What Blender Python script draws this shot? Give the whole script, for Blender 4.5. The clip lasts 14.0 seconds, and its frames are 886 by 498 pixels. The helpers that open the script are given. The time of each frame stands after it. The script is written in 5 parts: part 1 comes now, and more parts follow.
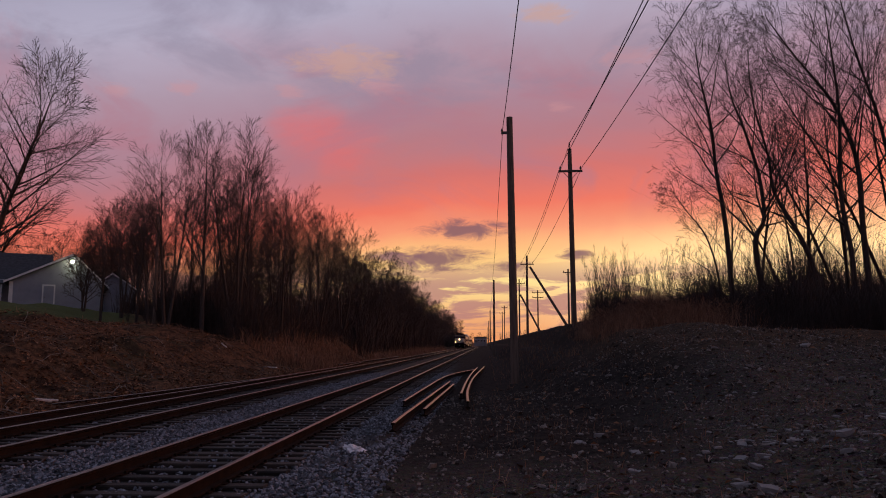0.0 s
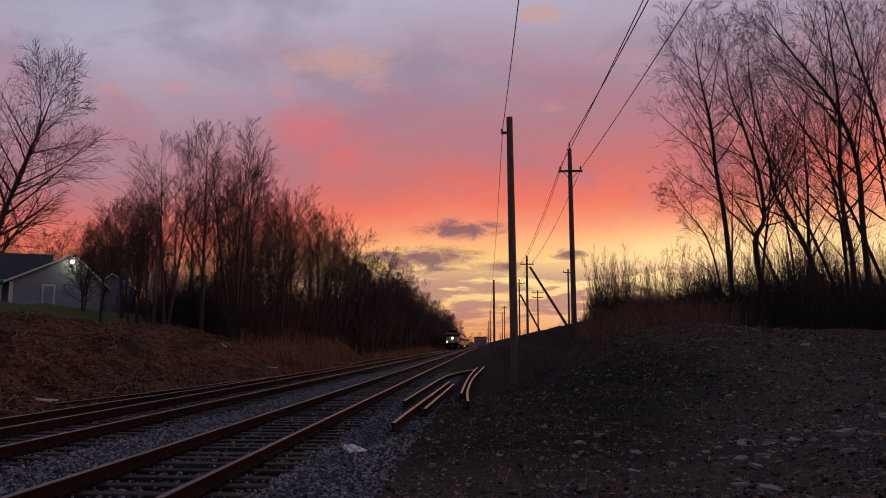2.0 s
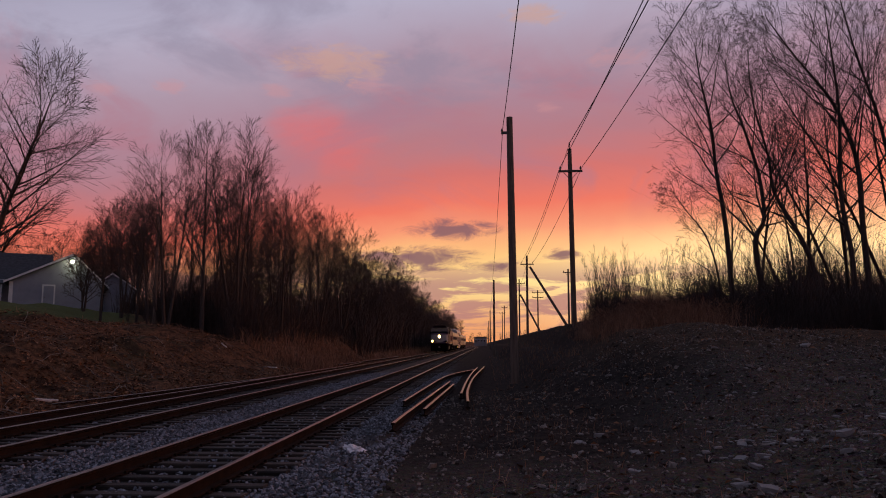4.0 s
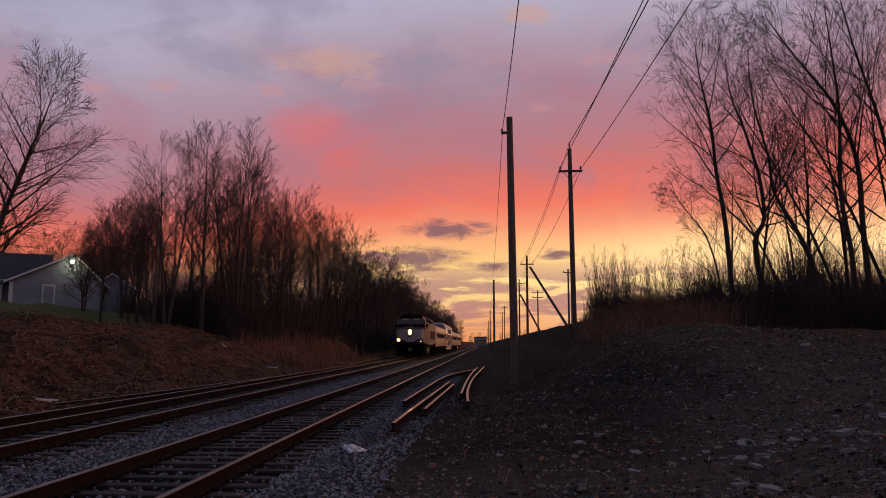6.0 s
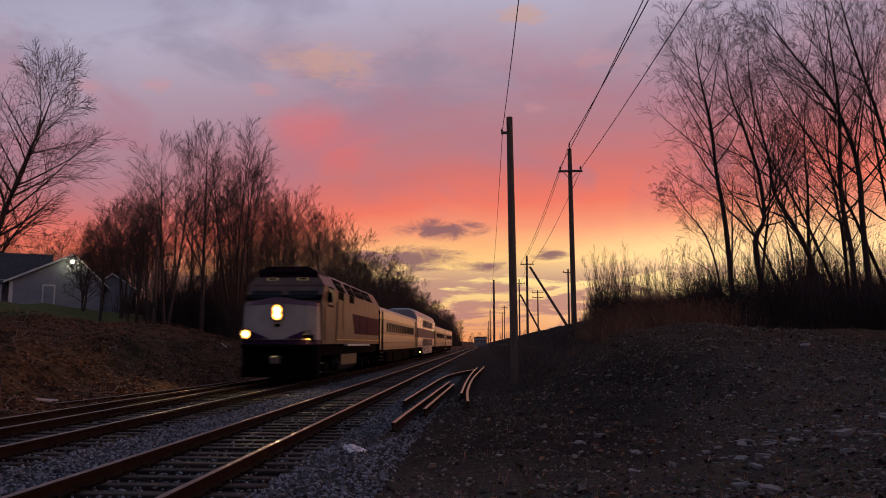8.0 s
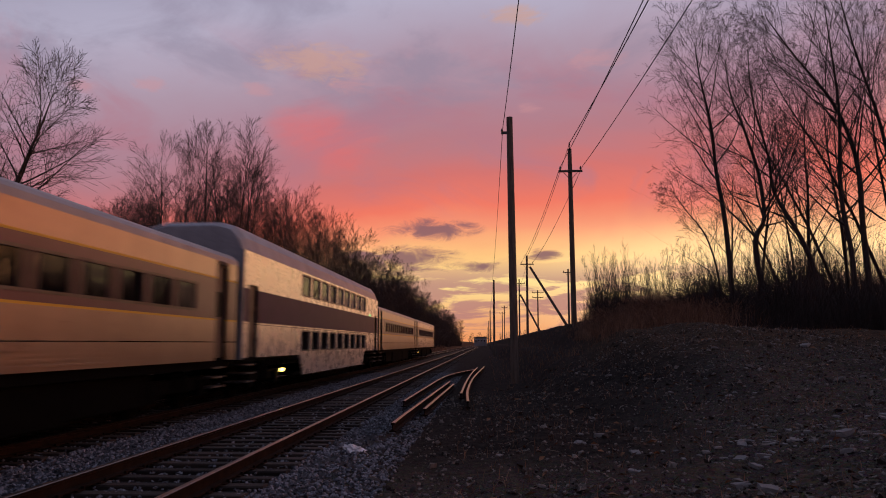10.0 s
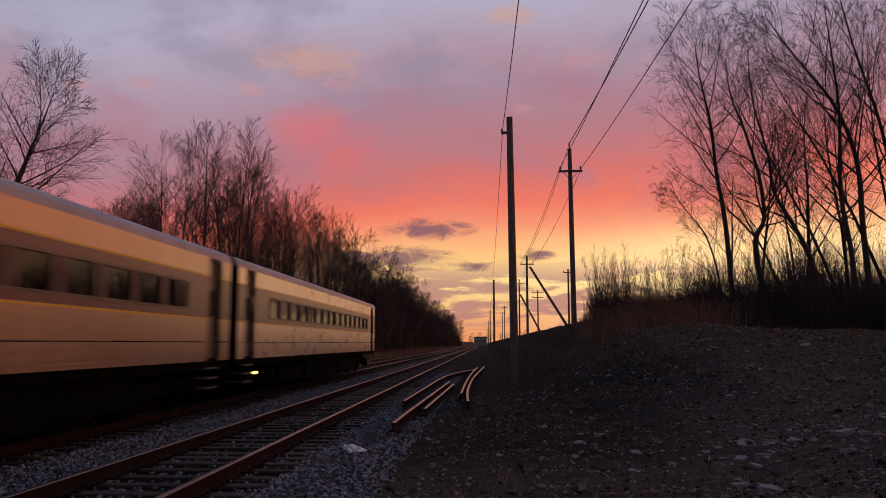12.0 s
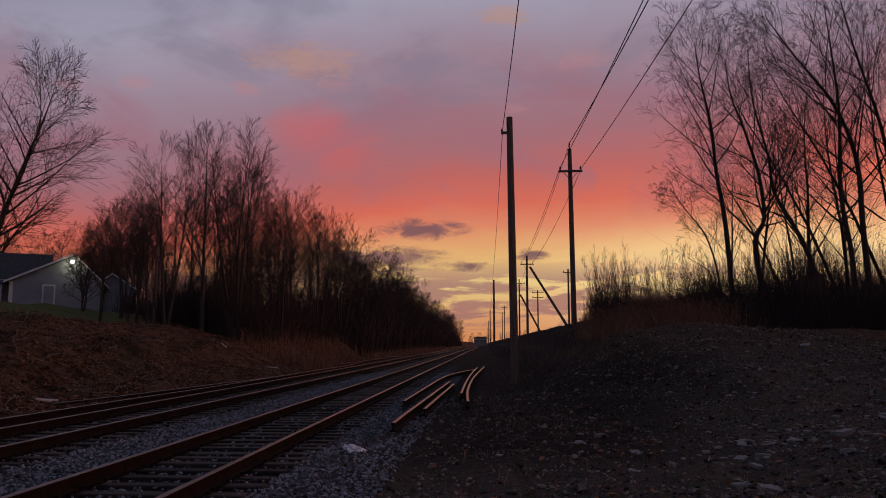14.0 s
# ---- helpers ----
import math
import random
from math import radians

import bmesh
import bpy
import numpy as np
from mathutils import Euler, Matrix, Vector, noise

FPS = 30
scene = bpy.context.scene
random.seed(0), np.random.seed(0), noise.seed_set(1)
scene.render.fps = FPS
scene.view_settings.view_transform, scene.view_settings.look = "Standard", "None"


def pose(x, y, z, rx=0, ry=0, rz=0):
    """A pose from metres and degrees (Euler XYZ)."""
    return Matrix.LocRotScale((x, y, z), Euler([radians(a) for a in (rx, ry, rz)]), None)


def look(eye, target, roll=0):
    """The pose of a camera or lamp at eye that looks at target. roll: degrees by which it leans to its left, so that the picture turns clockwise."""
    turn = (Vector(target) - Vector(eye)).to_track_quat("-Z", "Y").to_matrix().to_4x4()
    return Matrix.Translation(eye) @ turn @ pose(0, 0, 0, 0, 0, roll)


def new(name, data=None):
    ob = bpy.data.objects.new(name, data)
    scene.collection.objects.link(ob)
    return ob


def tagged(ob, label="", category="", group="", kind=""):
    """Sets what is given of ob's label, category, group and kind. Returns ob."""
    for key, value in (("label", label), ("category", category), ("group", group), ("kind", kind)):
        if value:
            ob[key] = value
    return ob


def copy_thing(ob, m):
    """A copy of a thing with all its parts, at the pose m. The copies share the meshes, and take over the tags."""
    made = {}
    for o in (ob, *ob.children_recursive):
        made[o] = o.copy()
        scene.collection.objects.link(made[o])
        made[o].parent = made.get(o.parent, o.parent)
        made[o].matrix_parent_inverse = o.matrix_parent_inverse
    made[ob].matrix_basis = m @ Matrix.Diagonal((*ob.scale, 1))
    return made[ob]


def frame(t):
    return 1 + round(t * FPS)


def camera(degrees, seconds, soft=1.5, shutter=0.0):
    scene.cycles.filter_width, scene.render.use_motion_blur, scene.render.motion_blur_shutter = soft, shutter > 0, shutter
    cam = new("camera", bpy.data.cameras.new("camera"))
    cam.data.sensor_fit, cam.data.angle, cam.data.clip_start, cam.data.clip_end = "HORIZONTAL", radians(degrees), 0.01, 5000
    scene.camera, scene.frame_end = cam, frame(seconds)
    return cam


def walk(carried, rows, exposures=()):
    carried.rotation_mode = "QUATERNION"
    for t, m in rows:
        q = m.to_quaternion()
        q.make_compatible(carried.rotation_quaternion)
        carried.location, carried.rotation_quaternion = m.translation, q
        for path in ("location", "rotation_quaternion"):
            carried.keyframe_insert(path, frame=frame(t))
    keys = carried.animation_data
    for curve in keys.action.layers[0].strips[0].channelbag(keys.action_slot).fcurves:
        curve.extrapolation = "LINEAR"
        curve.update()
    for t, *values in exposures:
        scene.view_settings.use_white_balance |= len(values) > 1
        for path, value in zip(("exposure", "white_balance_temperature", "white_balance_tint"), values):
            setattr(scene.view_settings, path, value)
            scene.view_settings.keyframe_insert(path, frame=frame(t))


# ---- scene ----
cam = camera(59.1, 14.0, soft=1.0, shutter=0.55)
EYE = Vector((0.0, 0.0, 1.66))
YAW, TILT = radians(3.1), radians(6.88)
AIM = EYE + Vector((-math.sin(YAW) * math.cos(TILT), math.cos(YAW) * math.cos(TILT), math.sin(TILT)))
walk(cam, [(0.0, look(EYE, AIM)), (14.0, look(EYE, AIM))], exposures=((0.0, 0.0), (13.9, 0.0), (14.0, -0.4)))


# ---- light: an afterglow sky ----
def srgb(r, g, b, a=1.0):
    def lin(c):
        c /= 255.0
        return c / 12.92 if c <= 0.04045 else ((c + 0.055) / 1.055) ** 2.4
    return (lin(r), lin(g), lin(b), a)


class Nodes:
    """A small helper that wires shader nodes."""

    def __init__(self, tree):
        self.tree = tree
        tree.nodes.clear()

    def add(self, kind, ins=None, **props):
        n = self.tree.nodes.new(kind)
        for k, v in props.items():
            setattr(n, k, v)
        for k, v in (ins or {}).items():
            s = n.inputs[k]
            if isinstance(v, bpy.types.NodeSocket):
                self.tree.links.new(v, s)
            else:
                s.default_value = v
        return n

    def math(self, op, a, b=0.0, c=0.0, clamp=False):
        return self.add("ShaderNodeMath", {0: a, 1: b, 2: c}, operation=op, use_clamp=clamp).outputs[0]

    def ramp(self, fac, stops, mode="LINEAR"):
        n = self.add("ShaderNodeValToRGB", {"Fac": fac})
        n.color_ramp.interpolation = mode
        e = n.color_ramp.elements
        e[0].position, e[0].color = stops[0]
        e[1].position, e[1].color = stops[-1]
        for p, c in stops[1:-1]:
            x = e.new(p)
            x.color = c
        return n.outputs["Color"]

    def step(self, v, lo, hi):
        n = self.add("ShaderNodeMapRange", {"Value": v, "From Min": lo, "From Max": hi}, interpolation_type="SMOOTHSTEP")
        return n.outputs["Result"]

    def mix(self, f, a, b, blend="MIX"):
        n = self.add("ShaderNodeMix", {0: f, 6: a, 7: b}, data_type="RGBA", blend_type=blend)
        return n.outputs[2]

    def noise(self, vec, scale, detail=4.0, rough=0.55, dist=0.0):
        return self.add("ShaderNodeTexNoise", {"Vector": vec, "Scale": scale, "Detail": detail, "Roughness": rough, "Distortion": dist}).outputs["Fac"]


def build_sky():
    world = bpy.data.worlds.new("dusk_sky")
    scene.world = world
    world.use_nodes = True
    N = Nodes(world.node_tree)
    co = N.add("ShaderNodeTexCoord").outputs["Generated"]
    xyz = N.add("ShaderNodeSeparateXYZ", {0: co})
    x, y, z = xyz.outputs
    az = N.math("ARCTAN2", x, y)
    # cloud coordinates: stretched along the horizon
    low = N.add("ShaderNodeCombineXYZ", {0: az, 1: N.math("MULTIPLY", z, 5.5), 2: 0.3}).outputs[0]
    high = N.add("ShaderNodeCombineXYZ", {0: az, 1: N.math("MULTIPLY", z, 2.2), 2: 1.7}).outputs[0]
    wob = N.noise(high, 3.2, 5, 0.55, 0.4)
    zz = N.math("ADD", z, N.math("MULTIPLY", N.math("SUBTRACT", wob, 0.5), 0.085))
    zz = N.math("ADD", zz, N.math("MULTIPLY", N.step(az, -0.02, -0.55), 0.085))
    base = N.ramp(zz, [(0.0, srgb(236, 150, 96)), (0.03, srgb(236, 170, 120)), (0.075, srgb(255, 222, 146)), (0.113, srgb(252, 196, 126)),
                       (0.148, srgb(246, 148, 110)), (0.185, srgb(238, 114, 92)), (0.225, srgb(209, 109, 105)), (0.262, srgb(180, 118, 128)),
                       (0.30, srgb(170, 128, 144)), (0.36, srgb(172, 148, 166)), (0.43, srgb(179, 172, 194)), (0.62, srgb(124, 130, 160)), (1.0, srgb(92, 102, 132))])
    # away from the sunset the red fades to dusk violet
    toward = N.math("ADD", N.math("MULTIPLY", x, 0.60), N.math("MULTIPLY", y, 0.80))
    base = N.mix(N.step(toward, 0.45, -0.25), base, N.ramp(z, [(0.0, srgb(92, 76, 88)), (0.2, srgb(98, 86, 106)), (0.5, srgb(96, 100, 124)), (1.0, srgb(92, 102, 132))]))
    # the brighter western glow
    glow = N.math("MULTIPLY", N.step(toward, 0.80, 0.97), N.math("MULTIPLY", N.step(z, 0.17, 0.09), N.step(z, -0.02, 0.04)))
    base = N.mix(N.math("MULTIPLY", glow, 0.85), base, (1.4, 0.95, 0.47, 1.0))
    # unseen afterglow lobe, east where the sun went down, boosted to light the train
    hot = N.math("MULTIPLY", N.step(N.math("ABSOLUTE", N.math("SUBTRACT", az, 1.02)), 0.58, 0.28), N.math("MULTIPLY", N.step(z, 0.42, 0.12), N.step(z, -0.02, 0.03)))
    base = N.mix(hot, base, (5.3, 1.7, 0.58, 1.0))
    # salmon patch and low violet bars
    dx = N.math("ADD", az, 0.205)
    dz = N.math("SUBTRACT", z, 0.255)
    rr = N.math("ADD", N.math("MULTIPLY", N.math("MULTIPLY", dx, dx), 120.0), N.math("MULTIPLY", N.math("MULTIPLY", dz, dz), 480.0))
    rr = N.math("ADD", rr, N.math("MULTIPLY", N.noise(high, 7.0, 6, 0.62), 2.2))
    base = N.mix(N.math("MULTIPLY", N.step(rr, 2.2, 0.3), 0.8), base, srgb(234, 98, 92))
    mauve = N.math("MULTIPLY", N.step(N.noise(high, 4.2, 6, 0.6, 0.8), 0.46, 0.66), N.math("MULTIPLY", N.step(z, 0.14, 0.21), N.step(z, 0.40, 0.30)))
    base = N.mix(N.math("MULTIPLY", mauve, 0.6), base, srgb(176, 116, 132))
    bars = N.math("ADD", N.math("MULTIPLY", N.noise(low, 8.5, 8, 0.6, 0.5), 0.8), N.math("MULTIPLY", N.noise(low, 26.0, 6, 0.6, 0.3), 0.2))
    barm = N.math("MULTIPLY", N.step(bars, 0.445, 0.53), N.math("MULTIPLY", N.step(z, 0.118, 0.07), N.step(z, -0.01, 0.015)))
    base = N.mix(N.math("MULTIPLY", barm, 0.85), base, srgb(176, 121, 121))
    veil = N.noise(high, 5.0, 6, 0.6, 0.6)
    vm = N.math("MULTIPLY", N.step(veil, 0.48, 0.72), N.step(z, 0.24, 0.34))
    base = N.mix(N.math("MULTIPLY", vm, 0.55), base, srgb(140, 130, 152))
    bright = N.math("MULTIPLY", N.step(N.noise(high, 3.0, 4, 0.5), 0.55, 0.75), N.step(z, 0.33, 0.42))
    base = N.mix(N.math("MULTIPLY", bright, 0.6), base, srgb(186, 190, 212))
    ground = N.step(z, -0.02, 0.0)
    base = N.mix(ground, srgb(40, 30, 28), base)
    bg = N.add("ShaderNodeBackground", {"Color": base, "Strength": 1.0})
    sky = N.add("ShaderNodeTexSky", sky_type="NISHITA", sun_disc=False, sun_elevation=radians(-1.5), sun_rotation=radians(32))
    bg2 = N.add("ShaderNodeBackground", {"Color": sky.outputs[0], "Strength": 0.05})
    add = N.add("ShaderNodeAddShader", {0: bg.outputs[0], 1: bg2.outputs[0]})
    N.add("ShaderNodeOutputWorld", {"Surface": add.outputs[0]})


build_sky()


# ---- materials ----
def mat(name, dark, light, rough=0.8, metal=0.0, scale=6.0, fine=60.0, bump=0.3, spec=0.4, coat=0.0, island=0.0, per_object=0.0, stretch=(1, 1, 1)):
    m = bpy.data.materials.new(name)
    m.use_nodes = True
    N = Nodes(m.node_tree)
    co = N.add("ShaderNodeTexCoord").outputs["Object"]
    co = N.add("ShaderNodeMapping", {"Vector": co, "Scale": stretch}).outputs[0]
    a = N.noise(co, scale, 5, 0.6)
    b = N.noise(co, fine, 3, 0.6)
    f = N.math("ADD", N.math("MULTIPLY", a, 0.65), N.math("MULTIPLY", b, 0.35))
    if island:
        r = N.add("ShaderNodeNewGeometry").outputs["Random Per Island"]
        f = N.math("ADD", f, N.math("MULTIPLY", N.math("SUBTRACT", r, 0.5), island))
    if per_object:
        r = N.add("ShaderNodeObjectInfo").outputs["Random"]
        f = N.math("ADD", f, N.math("MULTIPLY", N.math("SUBTRACT", r, 0.5), per_object))
    col = N.mix(N.step(f, 0.28, 0.72), (*dark, 1), (*light, 1))
    bm = N.add("ShaderNodeBump", {"Height": f, "Strength": bump, "Distance": 0.02})
    p = N.add("ShaderNodeBsdfPrincipled", {"Base Color": col, "Roughness": N.math("ADD", rough - 0.1, N.math("MULTIPLY", b, 0.2)),
                                           "Metallic": metal, "Specular IOR Level": spec, "Coat Weight": coat, "Normal": bm.outputs[0]})
    N.add("ShaderNodeOutputMaterial", {"Surface": p.outputs[0]})
    return m


def glow_mat(name, colour, strength):
    m = bpy.data.materials.new(name)
    m.use_nodes = True
    N = Nodes(m.node_tree)
    e = N.add("ShaderNodeEmission", {"Color": (*colour, 1), "Strength": strength})
    N.add("ShaderNodeOutputMaterial", {"Surface": e.outputs[0]})
    return m


def glass_mat(name, tint=(0.8, 0.85, 0.85), clear=0.6, rough=0.03, ior=1.5, gloss=0.9):
    m = bpy.data.materials.new(name)
    m.use_nodes = True
    N = Nodes(m.node_tree)
    t = N.add("ShaderNodeBsdfTransparent", {"Color": (*tint, 1)})
    g = N.add("ShaderNodeBsdfGlossy", {"Color": (gloss, gloss, gloss, 1), "Roughness": rough})
    fr = N.add("ShaderNodeFresnel", {"IOR": ior})
    d = N.add("ShaderNodeBsdfDiffuse", {"Color": (0.01, 0.01, 0.011, 1)})
    k = N.add("ShaderNodeMixShader", {0: clear, 1: d.outputs[0], 2: t.outputs[0]})
    o = N.add("ShaderNodeMixShader", {0: fr.outputs[0], 1: k.outputs[0], 2: g.outputs[0]})
    N.add("ShaderNodeOutputMaterial", {"Surface": o.outputs[0]})
    return m


def ground_mat():
    """Dark cinder gravel, brown leaf litter on the banks and grass on the lawn, told apart by place."""
    m = bpy.data.materials.new("earth")
    m.use_nodes = True
    N = Nodes(m.node_tree)
    co = N.add("ShaderNodeTexCoord").outputs["Object"]
    x, y, z = N.add("ShaderNodeSeparateXYZ", {0: co}).outputs
    n1 = N.noise(co, 0.45, 6, 0.6)
    n2 = N.noise(co, 6.0, 6, 0.65)
    n3 = N.noise(co, 38.0, 4, 0.7)
    v = N.add("ShaderNodeTexVoronoi", {"Vector": co, "Scale": 22.0}).outputs["Color"]
    cinder = N.mix(N.step(n3, 0.35, 0.7), (0.024, 0.019, 0.016, 1), (0.14, 0.115, 0.094, 1))
    cinder = N.mix(N.math("MULTIPLY", N.step(n1, 0.46, 0.62), 0.75), cinder, N.mix(N.step(n2, 0.35, 0.65), (0.050, 0.037, 0.028, 1), (0.145, 0.108, 0.080, 1)))
    cinder = N.mix(0.35, cinder, v, "SOFT_LIGHT")
    # a darker ground tone, set by position beside the line and up the slope
    dark_ground = N.mix(N.step(n2, 0.35, 0.7), (0.012, 0.010, 0.009, 1), (0.045, 0.036, 0.030, 1))
    cinder = N.mix(N.math("MULTIPLY", N.step(N.math("ADD", y, N.math("MULTIPLY", n1, 8.0)), 16.0, 24.0), N.math("MULTIPLY", N.step(x, -3.2, -2.6), N.step(x, 6.5, 4.0))), cinder, dark_ground)
    cinder = N.mix(N.math("MULTIPLY", N.math("MULTIPLY", N.step(N.math("ADD", x, N.math("MULTIPLY", n1, 3.0)), 5.6, 3.4), N.step(x, -1.9, -1.0)), N.step(y, 8.0, 13.0)), cinder, dark_ground)
    litter = N.mix(N.step(n2, 0.3, 0.68), (0.045, 0.024, 0.014, 1), (0.17, 0.085, 0.045, 1))
    litter = N.mix(N.math("MULTIPLY", N.step(n3, 0.55, 0.75), 0.5), litter, (0.26, 0.15, 0.09, 1))
    litter = N.mix(N.math("MULTIPLY", N.step(n1, 0.52, 0.64), 0.6), litter, (0.028, 0.032, 0.016, 1))
    n4 = N.noise(co, 1.6, 5, 0.65, 0.6)
    litter = N.mix(N.math("MULTIPLY", N.step(n4, 0.48, 0.62), 0.8), litter, (0.022, 0.015, 0.011, 1))
    grass = N.mix(N.step(n3, 0.3, 0.7), (0.055, 0.066, 0.022, 1), (0.125, 0.135, 0.055, 1))
    wob = N.math("MULTIPLY", N.math("SUBTRACT", n1, 0.5), 5.0)
    left = N.step(N.math("ADD", x, wob), -9.6, -11.2)
    lawn = N.math("MULTIPLY", N.step(N.math("ADD", z, N.math("MULTIPLY", wob, 0.06)), 2.75, 3.0), N.step(N.math("ADD", x, N.math("MULTIPLY", y, 0.45)), 0.5, -2.0))
    right = N.math("MULTIPLY", N.step(N.math("ADD", z, N.math("MULTIPLY", wob, 0.35)), 0.9, 2.0), N.step(x, 0.0, 1.0))
    c = N.mix(left, cinder, litter)
    c = N.mix(N.math("MULTIPLY", right, 0.8), c, N.mix(N.step(n2, 0.35, 0.65), (0.035, 0.024, 0.016, 1), (0.10, 0.062, 0.036, 1)))
    c = N.mix(N.math("MULTIPLY", N.step(N.math("ADD", y, wob), 27.0, 36.0), N.math("MULTIPLY", N.step(x, -3.2, -2.4), N.step(x, 9.0, 6.0))), c, dark_ground)
    c = N.mix(lawn, c, grass)
    # crushed stone under and between the tracks
    bed = N.math("MULTIPLY", N.step(x, -9.7, -9.1), N.step(N.math("ADD", x, N.math("MULTIPLY", wob, 0.2)), -1.7, -2.6))
    crushed = N.mix(N.step(n3, 0.3, 0.7), (0.032, 0.032, 0.036, 1), (0.15, 0.152, 0.165, 1))
    gauge = N.math("MINIMUM", N.math("ABSOLUTE", N.math("ADD", x, 3.93)), N.math("ABSOLUTE", N.math("ADD", x, 7.78)))
    crushed = N.mix(N.math("MULTIPLY", N.step(N.math("ADD", gauge, N.math("MULTIPLY", wob, 0.06)), 1.5, 1.1), 0.8), crushed, (0.022, 0.019, 0.017, 1))
    bed = N.math("MULTIPLY", bed, N.step(N.math("ADD", y, N.math("MULTIPLY", wob, 4.0)), 75.0, 28.0))
    c = N.mix(N.math("MULTIPLY", bed, 0.9), c, crushed)
    h = N.math("ADD", N.math("MULTIPLY", n2, 0.5), N.math("MULTIPLY", n3, 0.5))
    bm = N.add("ShaderNodeBump", {"Height": h, "Strength": 0.8, "Distance": 0.06})
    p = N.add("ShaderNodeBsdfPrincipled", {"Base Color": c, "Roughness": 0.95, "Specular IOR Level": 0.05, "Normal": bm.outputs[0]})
    N.add("ShaderNodeOutputMaterial", {"Surface": p.outputs[0]})
    return m


EARTH = ground_mat()
BALLAST = mat("ballast_stone", (0.06, 0.063, 0.073), (0.26, 0.265, 0.29), 0.85, scale=9, fine=40, bump=0.9, island=0.5)
CINDER = mat("cinder_gravel", (0.052, 0.043, 0.037), (0.25, 0.212, 0.182), 0.9, scale=9, fine=40, bump=0.9, island=0.7, spec=0.1)
STONE = mat("pale_field_stone", (0.075, 0.068, 0.066), (0.235, 0.22, 0.208), 0.85, scale=8, fine=50, bump=0.5, island=0.5)
RUST = mat("rusty_steel", (0.010, 0.0065, 0.0055), (0.028, 0.016, 0.012), 0.9, 0.0, scale=5, fine=80, bump=0.3, spec=0.05)
WORN = mat("worn_railhead", (0.08, 0.062, 0.054), (0.17, 0.14, 0.122), 0.33, 1.0, scale=3, fine=70, bump=0.05)
TIE = mat("creosoted_timber", (0.014, 0.010, 0.008), (0.052, 0.038, 0.029), 0.85, scale=3, fine=30, bump=0.7, per_object=0.35, stretch=(1, 6, 6))
BARK = mat("dark_bark", (0.025, 0.019, 0.016), (0.085, 0.066, 0.057), 0.9, scale=5, fine=35, bump=0.8, stretch=(3, 3, 0.6))
TWIG = mat("twig_bark", (0.022, 0.016, 0.014), (0.07, 0.050, 0.044), 0.9, scale=3, fine=20, bump=0.2)
POLE = mat("weathered_pole_timber", (0.07, 0.05, 0.038), (0.23, 0.17, 0.13), 0.85, scale=2.5, fine=30, bump=0.6, stretch=(6, 6, 0.5))
CABLE = mat("black_cable", (0.012, 0.012, 0.012), (0.03, 0.03, 0.03), 0.6, scale=3, fine=20, bump=0.0)
STRAW = mat("dry_grass", (0.12, 0.062, 0.038), (0.34, 0.18, 0.105), 0.9, scale=1.2, fine=12, bump=0.1, island=0.6)
LEAF = mat("fallen_leaves", (0.06, 0.028, 0.015), (0.30, 0.15, 0.075), 0.85, scale=2, fine=18, bump=0.1, island=1.0)
SIDING = mat("grey_blue_siding", (0.22, 0.235, 0.28), (0.30, 0.32, 0.37), 0.7, scale=1.0, fine=15, bump=0.1)
TRIM = mat("white_trim_paint", (0.62, 0.62, 0.62), (0.8, 0.8, 0.78), 0.6, scale=2, fine=25, bump=0.1)
SHINGLE = mat("dark_roof_shingles", (0.025, 0.026, 0.03), (0.075, 0.075, 0.08), 0.9, scale=4, fine=30, bump=0.6)
SILVER = mat("grimy_silver_car_paint", (0.34, 0.265, 0.225), (0.46, 0.365, 0.31), 0.32, 0.7, scale=0.6, fine=8, bump=0.015, spec=0.5)
BRIGHT = mat("pale_enamel_car_side", (0.80, 0.70, 0.60), (0.87, 0.765, 0.66), 0.28, 0.5, scale=0.4, fine=3, bump=0.0, spec=0.6)
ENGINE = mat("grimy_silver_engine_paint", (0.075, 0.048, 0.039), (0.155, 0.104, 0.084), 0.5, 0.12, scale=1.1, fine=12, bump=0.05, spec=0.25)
PALE_SILVER = mat("silver_car_paint", (0.55, 0.455, 0.39), (0.64, 0.53, 0.46), 0.30, 0.55, scale=0.4, fine=3, bump=0.0, spec=0.5)
GREYROOF = mat("grey_car_roof", (0.24, 0.24, 0.25), (0.40, 0.40, 0.41), 0.5, 0.2, scale=1.2, fine=16, bump=0.05)
PURPLE = mat("purple_band_paint", (0.030, 0.009, 0.046), (0.052, 0.017, 0.075), 0.55, scale=1.3, fine=18, bump=0.02, spec=0.2)
# redder than PURPLE: the band's warm reflection is put into the colour
MAROON = mat("faded_purple_band_paint", (0.075, 0.022, 0.045), (0.12, 0.04, 0.07), 0.34, scale=1.3, fine=18, bump=0.02, spec=0.6)
BANDPAINT = mat("dull_purple_engine_paint", (0.045, 0.012, 0.026), (0.08, 0.024, 0.045), 0.75, scale=1.3, fine=18, bump=0.02, spec=0.05)
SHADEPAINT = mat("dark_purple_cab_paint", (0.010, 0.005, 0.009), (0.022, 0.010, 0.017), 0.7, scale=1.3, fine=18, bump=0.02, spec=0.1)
YELLOW = mat("yellow_stripe_paint", (0.52, 0.33, 0.03), (0.66, 0.44, 0.05), 0.45, scale=2, fine=20, bump=0.02)
WHITE = mat("white_nose_paint", (0.31, 0.29, 0.255), (0.43, 0.405, 0.36), 0.5, scale=1.6, fine=22, bump=0.03)
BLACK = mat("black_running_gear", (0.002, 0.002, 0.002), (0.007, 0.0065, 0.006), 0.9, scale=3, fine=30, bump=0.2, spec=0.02)
